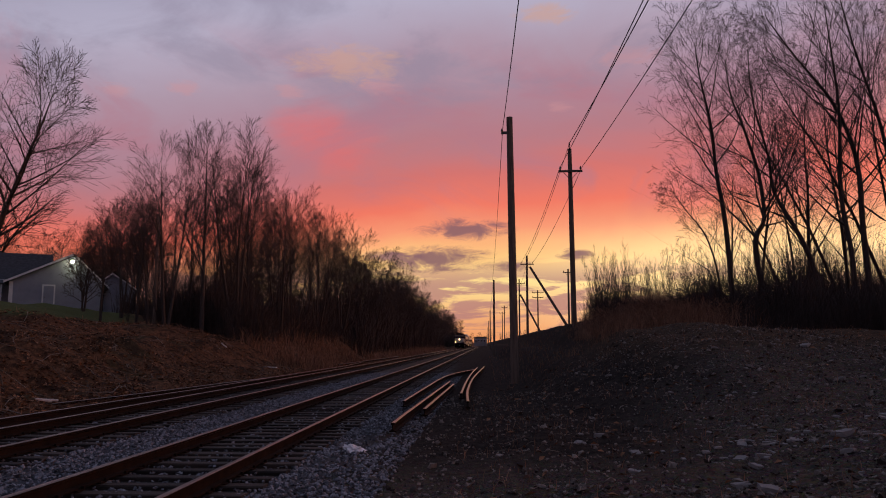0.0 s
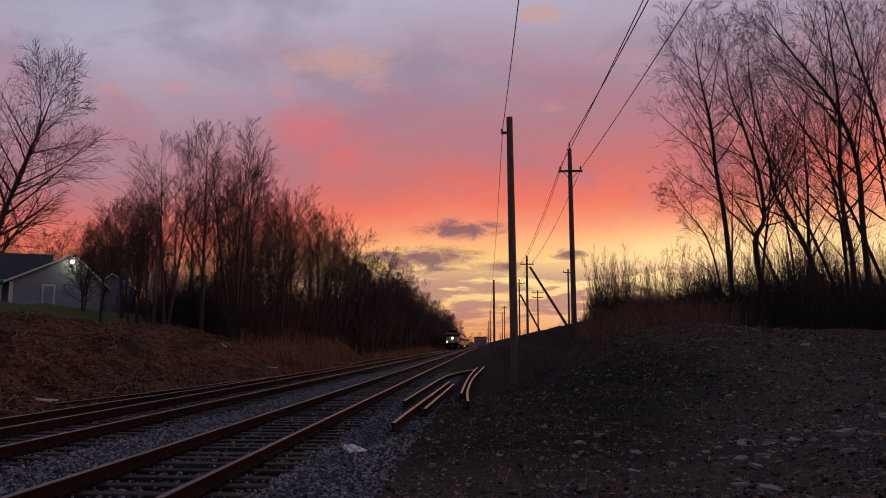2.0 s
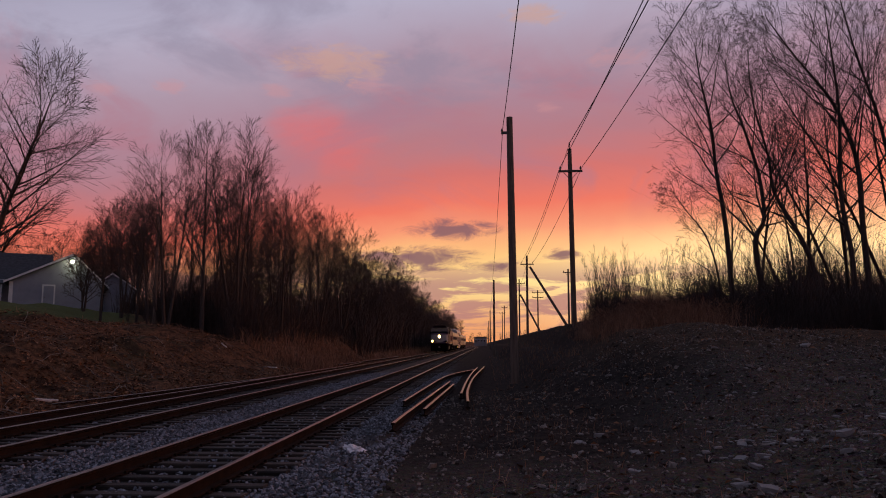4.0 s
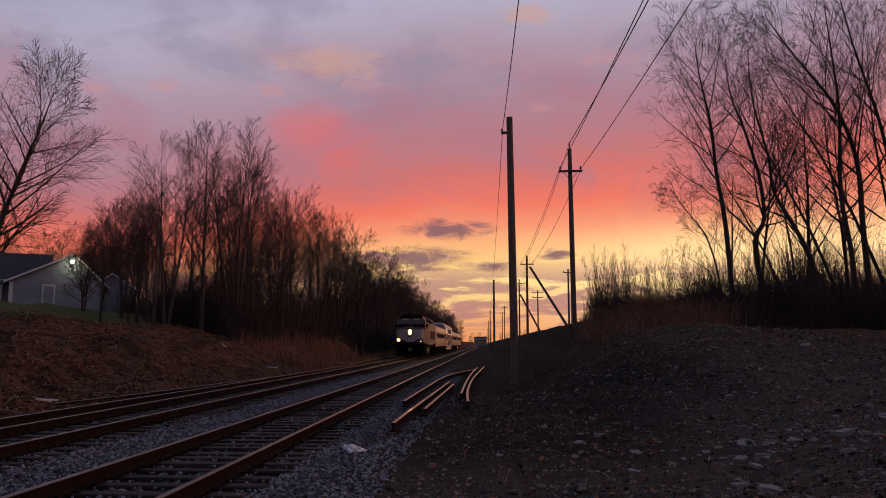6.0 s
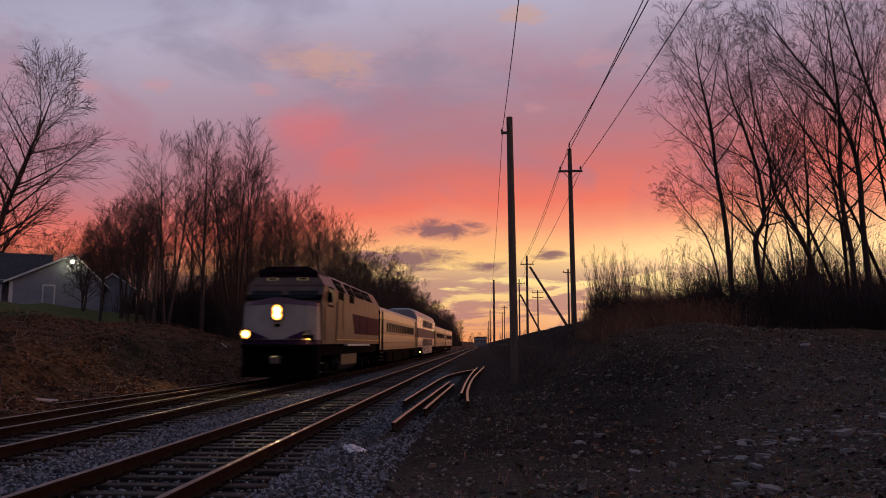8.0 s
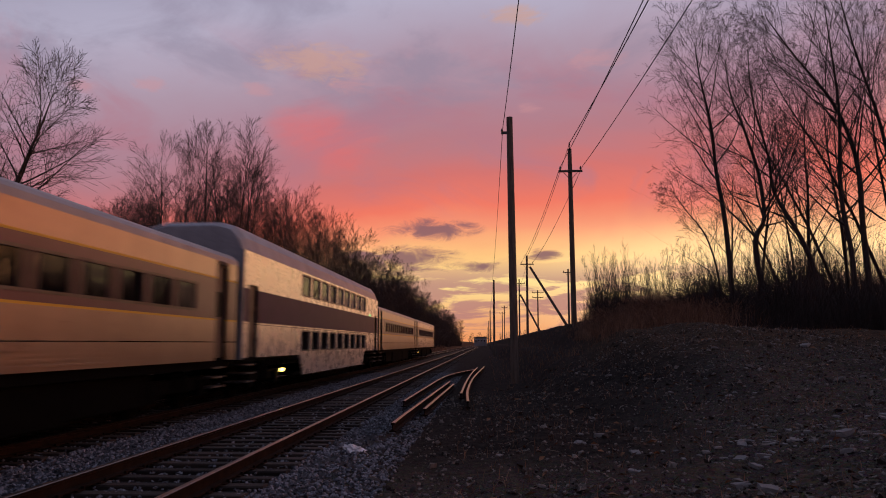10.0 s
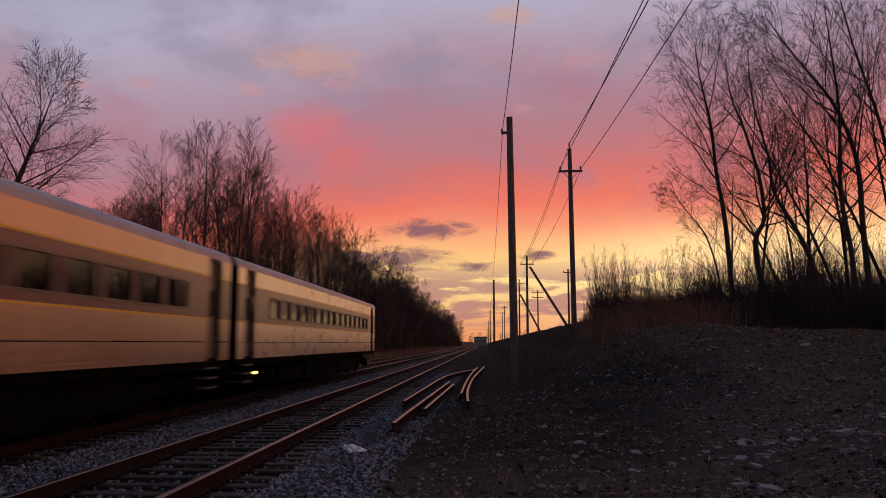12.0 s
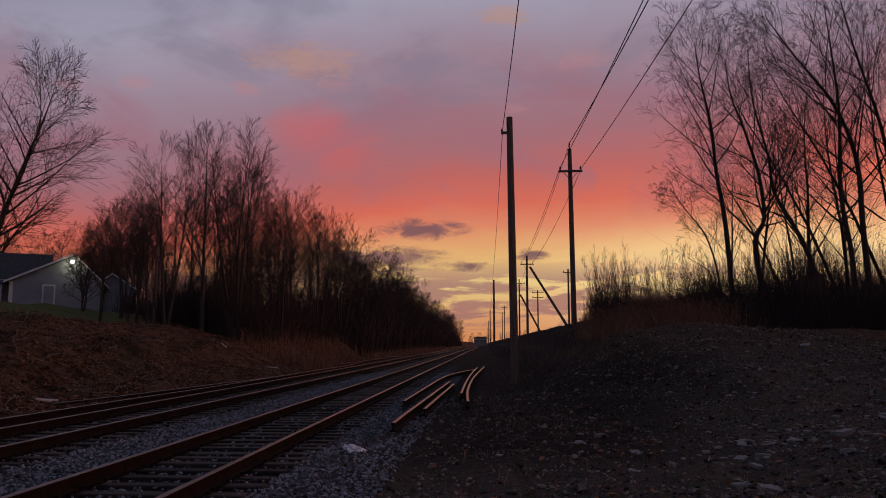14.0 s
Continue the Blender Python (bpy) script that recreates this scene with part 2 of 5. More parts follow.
DARKMETAL = mat("grimy_steel", (0.06, 0.056, 0.052), (0.17, 0.16, 0.15), 0.5, 0.6, scale=4, fine=40, bump=0.15)
SEATCLOTH = mat("dark_seat_vinyl", (0.03, 0.025, 0.05), (0.06, 0.05, 0.09), 0.6, scale=4, fine=30, bump=0.1)
INSIDE = mat("cream_interior_panel", (0.12, 0.11, 0.10), (0.2, 0.19, 0.17), 0.6, scale=2, fine=20, bump=0.05)
PLASTIC = mat("white_plastic", (0.75, 0.72, 0.72), (0.92, 0.9, 0.9), 0.5, scale=9, fine=50, bump=0.4)
DRYWOOD = mat("bleached_wood", (0.45, 0.40, 0.36), (0.68, 0.62, 0.57), 0.8, scale=5, fine=60, bump=0.3)
DEADWOOD = mat("dead_wood", (0.09, 0.07, 0.055), (0.26, 0.21, 0.17), 0.85, scale=5, fine=40, bump=0.3, island=0.5)
CONCRETE = mat("pale_building_panel", (0.22, 0.20, 0.20), (0.32, 0.30, 0.30), 0.8, scale=1, fine=10, bump=0.1)
INSULATOR = mat("brown_glazed_insulator", (0.05, 0.03, 0.02), (0.10, 0.06, 0.05), 0.25, scale=6, fine=30, bump=0.0)
PANE = glass_mat("tinted_car_glass", (0.45, 0.42, 0.38), 0.45, ior=1.45, gloss=0.5)
HOUSEPANE = glass_mat("house_glass", (0.5, 0.52, 0.55), 0.4)
HEADLIGHT = glow_mat("headlight_glow", (1.0, 0.66, 0.26), 2500.0)
LENS = glow_mat("lamp_lens_glow", (1.0, 0.52, 0.10), 9.0)
DITCH = glow_mat("ditch_light_glow", (1.0, 0.64, 0.24), 700.0)
CABIN = glow_mat("cabin_lamp_glow", (1.0, 0.72, 0.22), 20.0)
PORCH = glow_mat("porch_lamp_glow", (1.0, 0.95, 0.62), 70.0)
GREENLAMP = glow_mat("green_marker_glow", (0.05, 1.0, 0.30), 3.0)
BOARD = glow_mat("number_board_glow", (1.0, 0.70, 0.42), 0.13)
# rings round the lenses glow orange in place of the lamps' glare halo
GLARE = glow_mat("lamp_reflector_glow", (1.0, 0.38, 0.06), 3.0)
STEPLAMP = glow_mat("step_lamp_glow", (1.0, 0.68, 0.15), 7.0)


# ---- mesh helpers ----
def part(name, bm, material, parent, label=""):
    me = bpy.data.meshes.new(name)
    bm.to_mesh(me)
    bm.free()
    me.materials.append(material)
    ob = new(name, me)
    ob.parent = parent
    if label:
        tagged(ob, label)
    return ob


def raw(name, verts, faces, material, parent=None, smooth=False):
    me = bpy.data.meshes.new(name)
    me.from_pydata(verts, [], faces)
    me.materials.append(material)
    if smooth:
        me.shade_smooth()
    ob = new(name, me)
    ob.parent = parent
    return ob


def empty(name, m, label, category, group="", kind=""):
    ob = new(name)
    ob.empty_display_size = 0.3
    ob.matrix_basis = m
    return tagged(ob, label, category, group, kind)


def add_box(bm, x0, y0, z0, x1, y1, z1, bevel=0.0):
    vs = [bm.verts.new(p) for p in ((x0, y0, z0), (x1, y0, z0), (x1, y1, z0), (x0, y1, z0), (x0, y0, z1), (x1, y0, z1), (x1, y1, z1), (x0, y1, z1))]
    fs = [bm.faces.new([vs[i] for i in q]) for q in ((0, 3, 2, 1), (4, 5, 6, 7), (0, 1, 5, 4), (1, 2, 6, 5), (2, 3, 7, 6), (3, 0, 4, 7))]
    if bevel:
        es = {e for f in fs for e in f.edges}
        bmesh.ops.bevel(bm, geom=list(es), offset=bevel, segments=1, affect="EDGES")


def boxes(*bs, bevel=0.0):
    bm = bmesh.new()
    for b in bs:
        add_box(bm, *b, bevel=bevel)
    return bm


def add_rod(bm, p, q, r0, r1=None, n=8):
    r1 = r0 if r1 is None else r1
    p, q = Vector(p), Vector(q)
    w = (q - p).normalized()
    u = w.orthogonal().normalized()
    v = w.cross(u)
    a = [bm.verts.new(p + (u * math.cos(t) + v * math.sin(t)) * r0) for t in (2 * math.pi * i / n for i in range(n))]
    b = [bm.verts.new(q + (u * math.cos(t) + v * math.sin(t)) * r1) for t in (2 * math.pi * i / n for i in range(n))]
    for i in range(n):
        bm.faces.new((a[i], a[(i + 1) % n], b[(i + 1) % n], b[i]))
    bm.faces.new(a[::-1])
    bm.faces.new(b)


def rods(*rs, n=8):
    bm = bmesh.new()
    for r in rs:
        add_rod(bm, *r, n=n)
    return bm


def add_prism(bm, section, y0, y1, axis="y", caps=True):
    """Runs a closed (a, b) section along an axis: y takes (x, z), x takes (y, z), z takes (x, y)."""
    def place(a, b, t):
        return {"y": (a, t, b), "x": (t, a, b), "z": (a, b, t)}[axis]
    p = [bm.verts.new(place(a, b, y0)) for a, b in section]
    q = [bm.verts.new(place(a, b, y1)) for a, b in section]
    n = len(p)
    for i in range(n):
        bm.faces.new((p[i], p[(i + 1) % n], q[(i + 1) % n], q[i]))
    if caps:
        bm.faces.new(p[::-1])
        bm.faces.new(q)


def prism(section, y0, y1, axis="y", caps=True):
    bm = bmesh.new()
    add_prism(bm, section, y0, y1, axis, caps)
    bmesh.ops.recalc_face_normals(bm, faces=bm.faces)
    return bm


def smooth01(v, lo, hi):
    t = min(1.0, max(0.0, (v - lo) / (hi - lo)))
    return t * t * (3 - 2 * t)


def piecewise(v, pts):
    if v <= pts[0][0]:
        return pts[0][1]
    for (a, p), (b, q) in zip(pts, pts[1:]):
        if v <= b:
            t = (v - a) / (b - a)
            t = t * t * (3 - 2 * t)
            return p + (q - p) * t
    return pts[-1][1]


# ---- the lie of the land ----
RAIL_TOP = 0.18
TRACK_X = (-3.93, -7.78)


def height(x, y):
    bed = -0.06
    if x < -9.3:
        z = piecewise(-x, [(9.3, bed), (10.4, -0.16), (12.0, 0.25), (15.5, 1.8), (19.5, 2.6), (24, 2.95), (33, 4.25), (38, 4.65), (60, 5.4), (200, 8.0)])
        n = noise.fractal(Vector((x * 0.22, y * 0.42, 2.0)), 0.9, 2.0, 6) * 0.56 * smooth01(-x, 10.3, 13.5)
        return z + n
    if x < -1.9:
        return bed
    near = piecewise(x, [(-1.9, bed), (-0.9, -0.02), (2, 0.1), (6, 0.6), (12, 1.5), (20, 2.1), (40, 3.2), (200, 7.0)])
    far = piecewise(x, [(-1.9, bed), (-0.9, 0.0), (1.0, 0.12), (3.0, 1.4), (4.9, 2.75), (6.5, 2.95), (9.5, 2.15), (14, 2.0), (30, 2.5), (60, 4.0), (200, 8.0)])
    ridge = piecewise(x, [(-1.9, bed), (-0.9, 0.0), (1.0, 0.12), (3.0, 1.2), (4.9, 2.1), (6.5, 2.3), (9.5, 2.1), (14, 2.0), (30, 2.5), (60, 4.0), (200, 8.0)])
    back = smooth01(y, 36, 42)
    far = ridge * (1 - back) + far * back
    t = smooth01(y, 13, 27)
    n = (noise.fractal(Vector((x * 0.6, y * 0.6, 7.0)), 0.9, 2.0, 4) * 0.13 + noise.fractal(Vector((x * 3.1, y * 3.1, 1.0)), 0.8, 2.0, 3) * 0.022) * smooth01(x, -1.6, 1)
    return near * (1 - t) + far * t + n


def build_ground():
    def spread(stops):
        out = []
        for a, b, s in stops:
            out += list(np.arange(a, b, s))
        return out
    xs = spread([(-1200, -200, 100), (-200, -60, 10), (-60, -26, 2), (-26, -9, 0.5), (-9, -1.6, 0.8), (-1.6, 10, 0.16), (10, 14, 0.4), (14, 30, 1.0), (30, 60, 3), (60, 200, 10), (200, 1201, 100)])
    ys = spread([(-400, -40, 30), (-40, 0, 4), (0, 4, 0.5), (4, 22, 0.16), (22, 40, 0.4), (40, 100, 1.5), (100, 300, 6), (300, 900, 30), (900, 3001, 150)])
    verts = [(x, y, height(x, y)) for y in ys for x in xs]
    w = len(xs)
    faces = [(j * w + i, j * w + i + 1, (j + 1) * w + i + 1, (j + 1) * w + i) for j in range(len(ys) - 1) for i in range(w - 1)]
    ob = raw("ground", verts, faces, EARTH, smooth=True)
    tagged(ob, "dark cinder ground with leaf-littered banks beside the railway", "ground", kind="structure")


build_ground()


# ---- railway ----
RAIL_SECTION = [(-0.068, 0.0), (0.068, 0.0), (0.068, 0.018), (0.010, 0.034), (0.010, 0.118), (0.034, 0.128), (0.036, 0.158), (0.026, 0.168),
                (-0.026, 0.168), (-0.036, 0.158), (-0.034, 0.128), (-0.010, 0.118), (-0.010, 0.034), (-0.068, 0.018)]


def rail_along(name, pts, parent, label="", section=RAIL_SECTION):
    """A rail swept along a line of points on its foot; the running surface is worn bright."""
    pts = [Vector(p) for p in pts]
    verts, faces, n = [], [], len(section)
    for i, p in enumerate(pts):
        w = pts[min(i + 1, len(pts) - 1)] - pts[max(i - 1, 0)]
        u = Vector((w.y, -w.x, 0)).normalized()
        verts += [p + u * a + Vector((0, 0, b)) for a, b in section]
    for i in range(len(pts) - 1):
        for k in range(n):
            a, b = i * n + k, i * n + (k + 1) % n
            faces.append((a, b, b + n, a + n))
    faces.append(tuple(range(n - 1, -1, -1)))
    faces.append(tuple(range(len(verts) - n, len(verts))))
    ob = raw(name, verts, faces, RUST, parent)
    ob.data.materials.append(WORN)
    for f in ob.data.polygons:
        if f.normal.z > 0.6 and f.center.z - pts[0].z > 0.1:
            f.material_index = 1
    bm = bmesh.new()
    bm.from_mesh(ob.data)
    bmesh.ops.recalc_face_normals(bm, faces=bm.faces)
    for f in bm.faces:
        if len(f.verts) == 4 and f.normal.z > 0.6 and min(v.co.z for v in f.verts) - min(p.z for p in pts) > 0.12:
            f.material_index = 1
    bm.to_mesh(ob.data)
    bm.free()
    if label:
        tagged(ob, label)
    return ob


def tie_mesh(seed):
    rnd = random.Random(seed)
    bm = bmesh.new()
    add_box(bm, -1.29, -0.115, -0.17, 1.29, 0.115, 0.0, bevel=0.012)
    for v in bm.verts:
        v.co += Vector((rnd.uniform(-0.02, 0.02), rnd.uniform(-0.008, 0.008), rnd.uniform(-0.008, 0.004)))
    me = bpy.data.meshes.new("tie")
    bm.to_mesh(me)
    bm.free()
    me.materials.append(TIE)
    return me


def build_track(cx, label, y0, y1):
    track = empty("railway_track", pose(cx, 0, 0), label, "railway track", "railway tracks", "structure")
    for sx in (-0.7525, 0.7525):
        rail_along("rail", [(sx, y, 0.012) for y in (-160, -60, 0, 30, 60, 120, 200, 300, 480)], track, "rusty steel rail with a worn bright head")
    meshes = [tie_mesh(i) for i in range(6)]
    plate = bpy.data.meshes.new("tie_plate")
    bm = boxes((-0.10, -0.09, 0, 0.10, 0.09, 0.014), (-0.105, -0.06, 0.0, -0.075, -0.03, 0.045), (0.075, 0.03, 0.0, 0.105, 0.06, 0.045))
    bm.to_mesh(plate)
    bm.free()
    plate.materials.append(RUST)
    rnd = random.Random(int(-cx * 100))
    y, far = y0, []
    count = 0
    while y < 300:
        if y < y1 and y > y0 - 0.01 and count < 290:
            ob = new("tie", meshes[rnd.randrange(6)])
            ob.parent = track
            ob.matrix_basis = pose(rnd.uniform(-0.05, 0.05), y + rnd.uniform(-0.03, 0.03), rnd.uniform(-0.012, 0.0), 0, 0, rnd.uniform(-0.8, 0.8))
            count += 1
            if y < 34:
                for sx in (-0.7525, 0.7525):
                    pl = new("tie_plate", plate)
                    pl.parent = track
                    pl.matrix_basis = pose(sx, y, 0.0)
        else:
            far.append(y)
        y += 0.535
    y = y0 - 0.535
    while y > -30:
        far.append(y)
        y -= 0.535
    verts, faces = [], []
    for y in far:
        b = len(verts)
        verts += [(-1.29, y - .115, -.17), (1.29, y - .115, -.17), (1.29, y + .115, -.17), (-1.29, y + .115, -.17), (-1.29, y - .115, 0), (1.29, y - .115, 0), (1.29, y + .115, 0), (-1.29, y + .115, 0)]
        faces += [tuple(b + i for i in q) for q in ((4, 5, 6, 7), (0, 1, 5, 4), (1, 2, 6, 5), (2, 3, 7, 6), (3, 0, 4, 7))]
    ob = raw("distant_ties", verts, faces, TIE, track)
    tagged(ob, kind="stuff")
    return track


build_track(TRACK_X[0], "rusty railway track on worn timber ties", 3.0, 110)
build_track(TRACK_X[1], "main railway track that carries the passing train", 5.0, 110)


def loose_rail(pts, label):
    base = Vector((pts[0][0], pts[0][1], pts[0][2]))
    # a bent rail follows its points in an even curve
    fine = []
    P = [Vector(p) for p in pts]
    for i in range(len(P) - 1):
        a, b, c, d = P[max(i - 1, 0)], P[i], P[i + 1], P[min(i + 2, len(P) - 1)]
        for k in range(6):
            t = k / 6
            fine.append(0.5 * ((2 * b) + (c - a) * t + (2 * a - 5 * b + 4 * c - d) * t * t + (3 * b - a - 3 * c + d) * t ** 3))
    fine.append(P[-1])
    ob = rail_along("loose_rail", [p - base for p in fine], None)
    ob.matrix_basis = Matrix.Translation(base)
    tagged(ob, label, "rail", "discarded rails")


def stones(name, label, n, area, size, material, seed, kind="stuff", lift=0.0):
    """Broken stones strewn over the ground, joined into one."""
    rnd = random.Random(seed)
    shape = [(0, 0, 1), (0.9, 0.1, 0.25), (0.1, 0.95, 0.1), (-0.85, 0.2, 0.2), (-0.1, -0.9, 0.3), (0.5, -0.5, -0.5), (-0.4, 0.4, -0.6)]
    tris = [(0, 1, 2), (0, 2, 3), (0, 3, 4), (0, 4, 1), (1, 5, 2), (2, 5, 6), (2, 6, 3), (3, 6, 4), (4, 6, 5), (4, 5, 1)]
    verts, faces = [], []
    while n:
        x, y = area(rnd)
        if x is None:
            continue
        n -= 1
        s = size(rnd)
        m = Euler((rnd.uniform(-0.7, 0.7), rnd.uniform(-0.7, 0.7), rnd.uniform(0, 6.28))).to_matrix()
        sc = Vector((s * rnd.uniform(0.7, 1.3), s * rnd.uniform(0.6, 1.1), s * rnd.uniform(0.45, 0.8)))
        o = Vector((x, y, height(x, y) + lift + sc.z * 0.3))
        b = len(verts)
        for v in shape:
            q = Vector((v[0] * sc.x, v[1] * sc.y, v[2] * sc.z)) * rnd.uniform(0.8, 1.15)
            verts.append(o + m @ q)
        faces += [(b + i, b + j, b + k) for i, j, k in tris]
    ob = raw(name, verts, faces, material)
    return tagged(ob, label, name.replace("_", " "), kind=kind)


def ballast_area(rnd):
    y = 3.5 + 42 * rnd.random() ** 2.0
    x = rnd.uniform(-9.9, -1.2)
    if min(abs(x - c) for c in TRACK_X) < 1.25 and rnd.random() < 0.7:
        return None, None
    if noise.noise(Vector((x * 0.7, y * 0.7, 3.0))) < -0.35 and rnd.random() < 0.6:
        return None, None
    return x, y


stones("ballast_stones", "grey crushed-stone ballast heaped between and beside the tracks", 34000, ballast_area, lambda r: r.uniform(0.022, 0.046), BALLAST, 3, lift=0.018)
def gravel_area(rnd):
    x, y = rnd.uniform(-1.5, 10), 3.2 + 22 * rnd.random() ** 1.5
    if x < 3.5 and y > 9 and rnd.random() < 0.55:
        return None, None
    return x, y


stones("gravel", "dark loose cinders and gravel over the bare ground", 21000, gravel_area, lambda r: r.uniform(0.012, 0.04) * (1 + 1.3 * (r.random() < 0.06)), CINDER, 4)


# ---- bare trees ----
def tube(verts, faces, pts, radii, n):
    b = len(verts)
    for i, p in enumerate(pts):
        w = (pts[min(i + 1, len(pts) - 1)] - pts[max(i - 1, 0)]).normalized()
        u = w.orthogonal().normalized()
        v = w.cross(u)
        for k in range(n):
            t = 2 * math.pi * k / n
            verts.append(p + (u * math.cos(t) + v * math.sin(t)) * radii[i])
    for i in range(len(pts) - 1):
        for k in range(n):
            a, c = b + i * n + k, b + i * n + (k + 1) % n
            faces.append((a, c, c + n, a + n))


def smooth_path(P, per=4):
    """An even curve through a few points."""
    fine = []
    for i in range(len(P) - 1):
        a, b, c, d = P[max(i - 1, 0)], P[i], P[i + 1], P[min(i + 2, len(P) - 1)]
        for k in range(per):
            t = k / per
            fine.append(0.5 * ((2 * b) + (c - a) * t + (2 * a - 5 * b + 4 * c - d) * t * t + (3 * b - a - 3 * c + d) * t ** 3))
    fine.append(P[-1])
    return fine


def grow(out, rnd, p, w, length, r, level, cfg, spine=None):
    """One shoot, bending upward, with its side shoots; a trunk may follow a given line."""
    last = cfg["levels"]
    tip = (0.10, 0.16, 0.3, 0.5, 0.6)[level]
    least = 0.0042 * cfg["thin"]
    if spine:
        pts = [q.copy() for q in spine]
        segs = len(pts) - 1
    else:
        segs = (10, 6, 4, 2, 2)[level]
        pts = [p.copy()]
        d = w.normalized()
        step = length / segs
        for i in range(segs):
            jitter = Vector((rnd.gauss(0, 1), rnd.gauss(0, 1), rnd.gauss(0, 0.5))) * cfg["wobble"] * (0.7, 1.2, 1.1, 0.7, 0.5)[level]
            d = (d + jitter + Vector((0, 0, cfg["rise"] * (0.4, 1.3, 0.7, 0.2, 0.0)[level]))).normalized()
            pts.append(pts[-1] + d * step)
    radii = [max(r * (1 - (1 - tip) * (i / segs) ** (0.85 if level else 1.0)), least) for i in range(segs + 1)]
    v, f = out[0 if level <= 1 else 1]
    tube(v, f, pts, radii, (8, 5, 3, 3, 3)[level])
    if level >= last:
        return
    kids = cfg["kids"][level]
    t0 = cfg["bare"] if level == 0 else (0.25 if level == 1 else 0.15)
    spin = rnd.uniform(0, 6.283)
    for k in range(kids):
        t = min(t0 + (1 - t0) * (k + 0.2 + 0.6 * rnd.random()) / kids, 0.975)
        i = min(int(t * segs), segs - 1)
        q = pts[i].lerp(pts[i + 1], t * segs - i)
        axis = (pts[i + 1] - pts[i]).normalized()
        side = axis.orthogonal().normalized()
        spin += 2.4 + rnd.uniform(-0.6, 0.6)
        side = Matrix.Rotation(spin, 3, axis) @ side
        lo, hi = cfg["angle"]
        ang = radians(rnd.uniform(lo, hi) * (1.15 - 0.3 * t, 1.0, 0.9, 0.8)[level])
        nd = axis * math.cos(ang) + side * math.sin(ang)
        u = (t - t0) / (1 - t0)
        if level == 0:
            ln = cfg["ratio"][0] * length * (0.46 + 0.54 * (1 - u) ** 0.8) * rnd.uniform(0.75, 1.1)
        else:
            ln = cfg["ratio"][level] * length * (1.1 - 0.6 * u) * rnd.uniform(0.7, 1.15)
        here = radii[i] + (radii[i + 1] - radii[i]) * (t * segs - i)
        grow(out, rnd, q, nd, ln, max(here * cfg["taper"][level] * rnd.uniform(0.8, 1.1), least), level + 1, cfg)


def make_tree(name, seed, h, radius, label, lean=(0, 0), levels=4, kids=(11, 6, 6, 4), bare=0.3, angle=(25, 50), ratio=(0.42, 0.5, 0.5, 0.5), wobble=0.09, rise=0.06,
              thin=1.0, fork=0, category="tree", group="", twig=None, spine=None, taper=(0.52, 0.5, 0.55, 0.7)):
    rnd = random.Random(seed)
    cfg = dict(levels=levels, kids=kids, bare=bare, angle=angle, ratio=ratio, wobble=wobble, rise=rise, thin=thin, taper=taper)
    out = (([], []), ([], []))
    if spine:
        line = smooth_path([Vector((x, 0.2 * math.sin(1.3 * z), z)) for x, z in spine])
        grow(out, rnd, None, None, h, radius, 0, cfg, line)
    else:
        stems = max(1, fork)
        for s in range(stems):
            a = 6.283 * s / stems + rnd.uniform(-0.4, 0.4)
            tilt = rnd.uniform(0.06, 0.2) if fork else 0.0
            w = Vector((lean[0] + math.cos(a) * tilt, lean[1] + math.sin(a) * tilt, 1.0))
            base = Vector((math.cos(a), math.sin(a), 0)) * (radius * 0.8 if fork else 0) - Vector((0, 0, 0.3))
            grow(out, rnd, base, w, h * rnd.uniform(0.85, 1.0), radius * (0.75 if fork else 1.0), 0, cfg)
    tree = empty(name, Matrix(), label, category, group)
    raw("trunk", out[0][0], out[0][1], BARK, tree, smooth=True)
    raw("crown", out[1][0], out[1][1], twig or TWIG, tree)
    return tree


def plant(tree, x, y, turn=0.0, scale=1.0, sink=0.05, first=False, roll=(0, 0)):
    m = pose(x, y, height(x, y) - sink, roll[0], roll[1], turn)
    ob = tree if first else copy_thing(tree, m)
    ob.matrix_basis = m @ Matrix.Diagonal((scale, scale, scale, 1))
    return ob


BARE = "bare dark deciduous tree with fine upswept twigs on the bank"
LEFT_KINDS = [make_tree("bare_tree", 11 + i, 12.8, 0.16, BARE, lean=l, levels=3, kids=k, bare=b, group="trees along the west bank", fork=fk, ratio=(0.40, 0.52, 0.70), angle=(22, 46), thin=1.8, rise=0.035, wobble=0.028, taper=(0.62, 0.62, 0.62, 0.75))
              for i, (l, k, b, fk) in enumerate([((0.03, 0.0), (16, 9, 6), 0.30, 0), ((-0.04, 0.05), (11, 9, 5), 0.34, 2), ((0.05, -0.03), (17, 9, 6), 0.28, 0), ((0.0, 0.04), (9, 8, 6), 0.36, 3)])]
FAR_KINDS = [make_tree("bare_tree", 31 + i, 12.8, 0.15, BARE, levels=3, kids=(20, 9, 6) if i < 2 else (13, 8, 6), bare=0.16, thin=2.3, group="trees along the west bank", fork=(0, 0, 2)[i], ratio=(0.38, 0.50, 0.68), angle=(24, 52), rise=0.03, wobble=0.04, taper=(0.62, 0.62, 0.7, 0.7)) for i in range(3)]
EAST = "tall slender bare tree with upswept branches against the sunset"
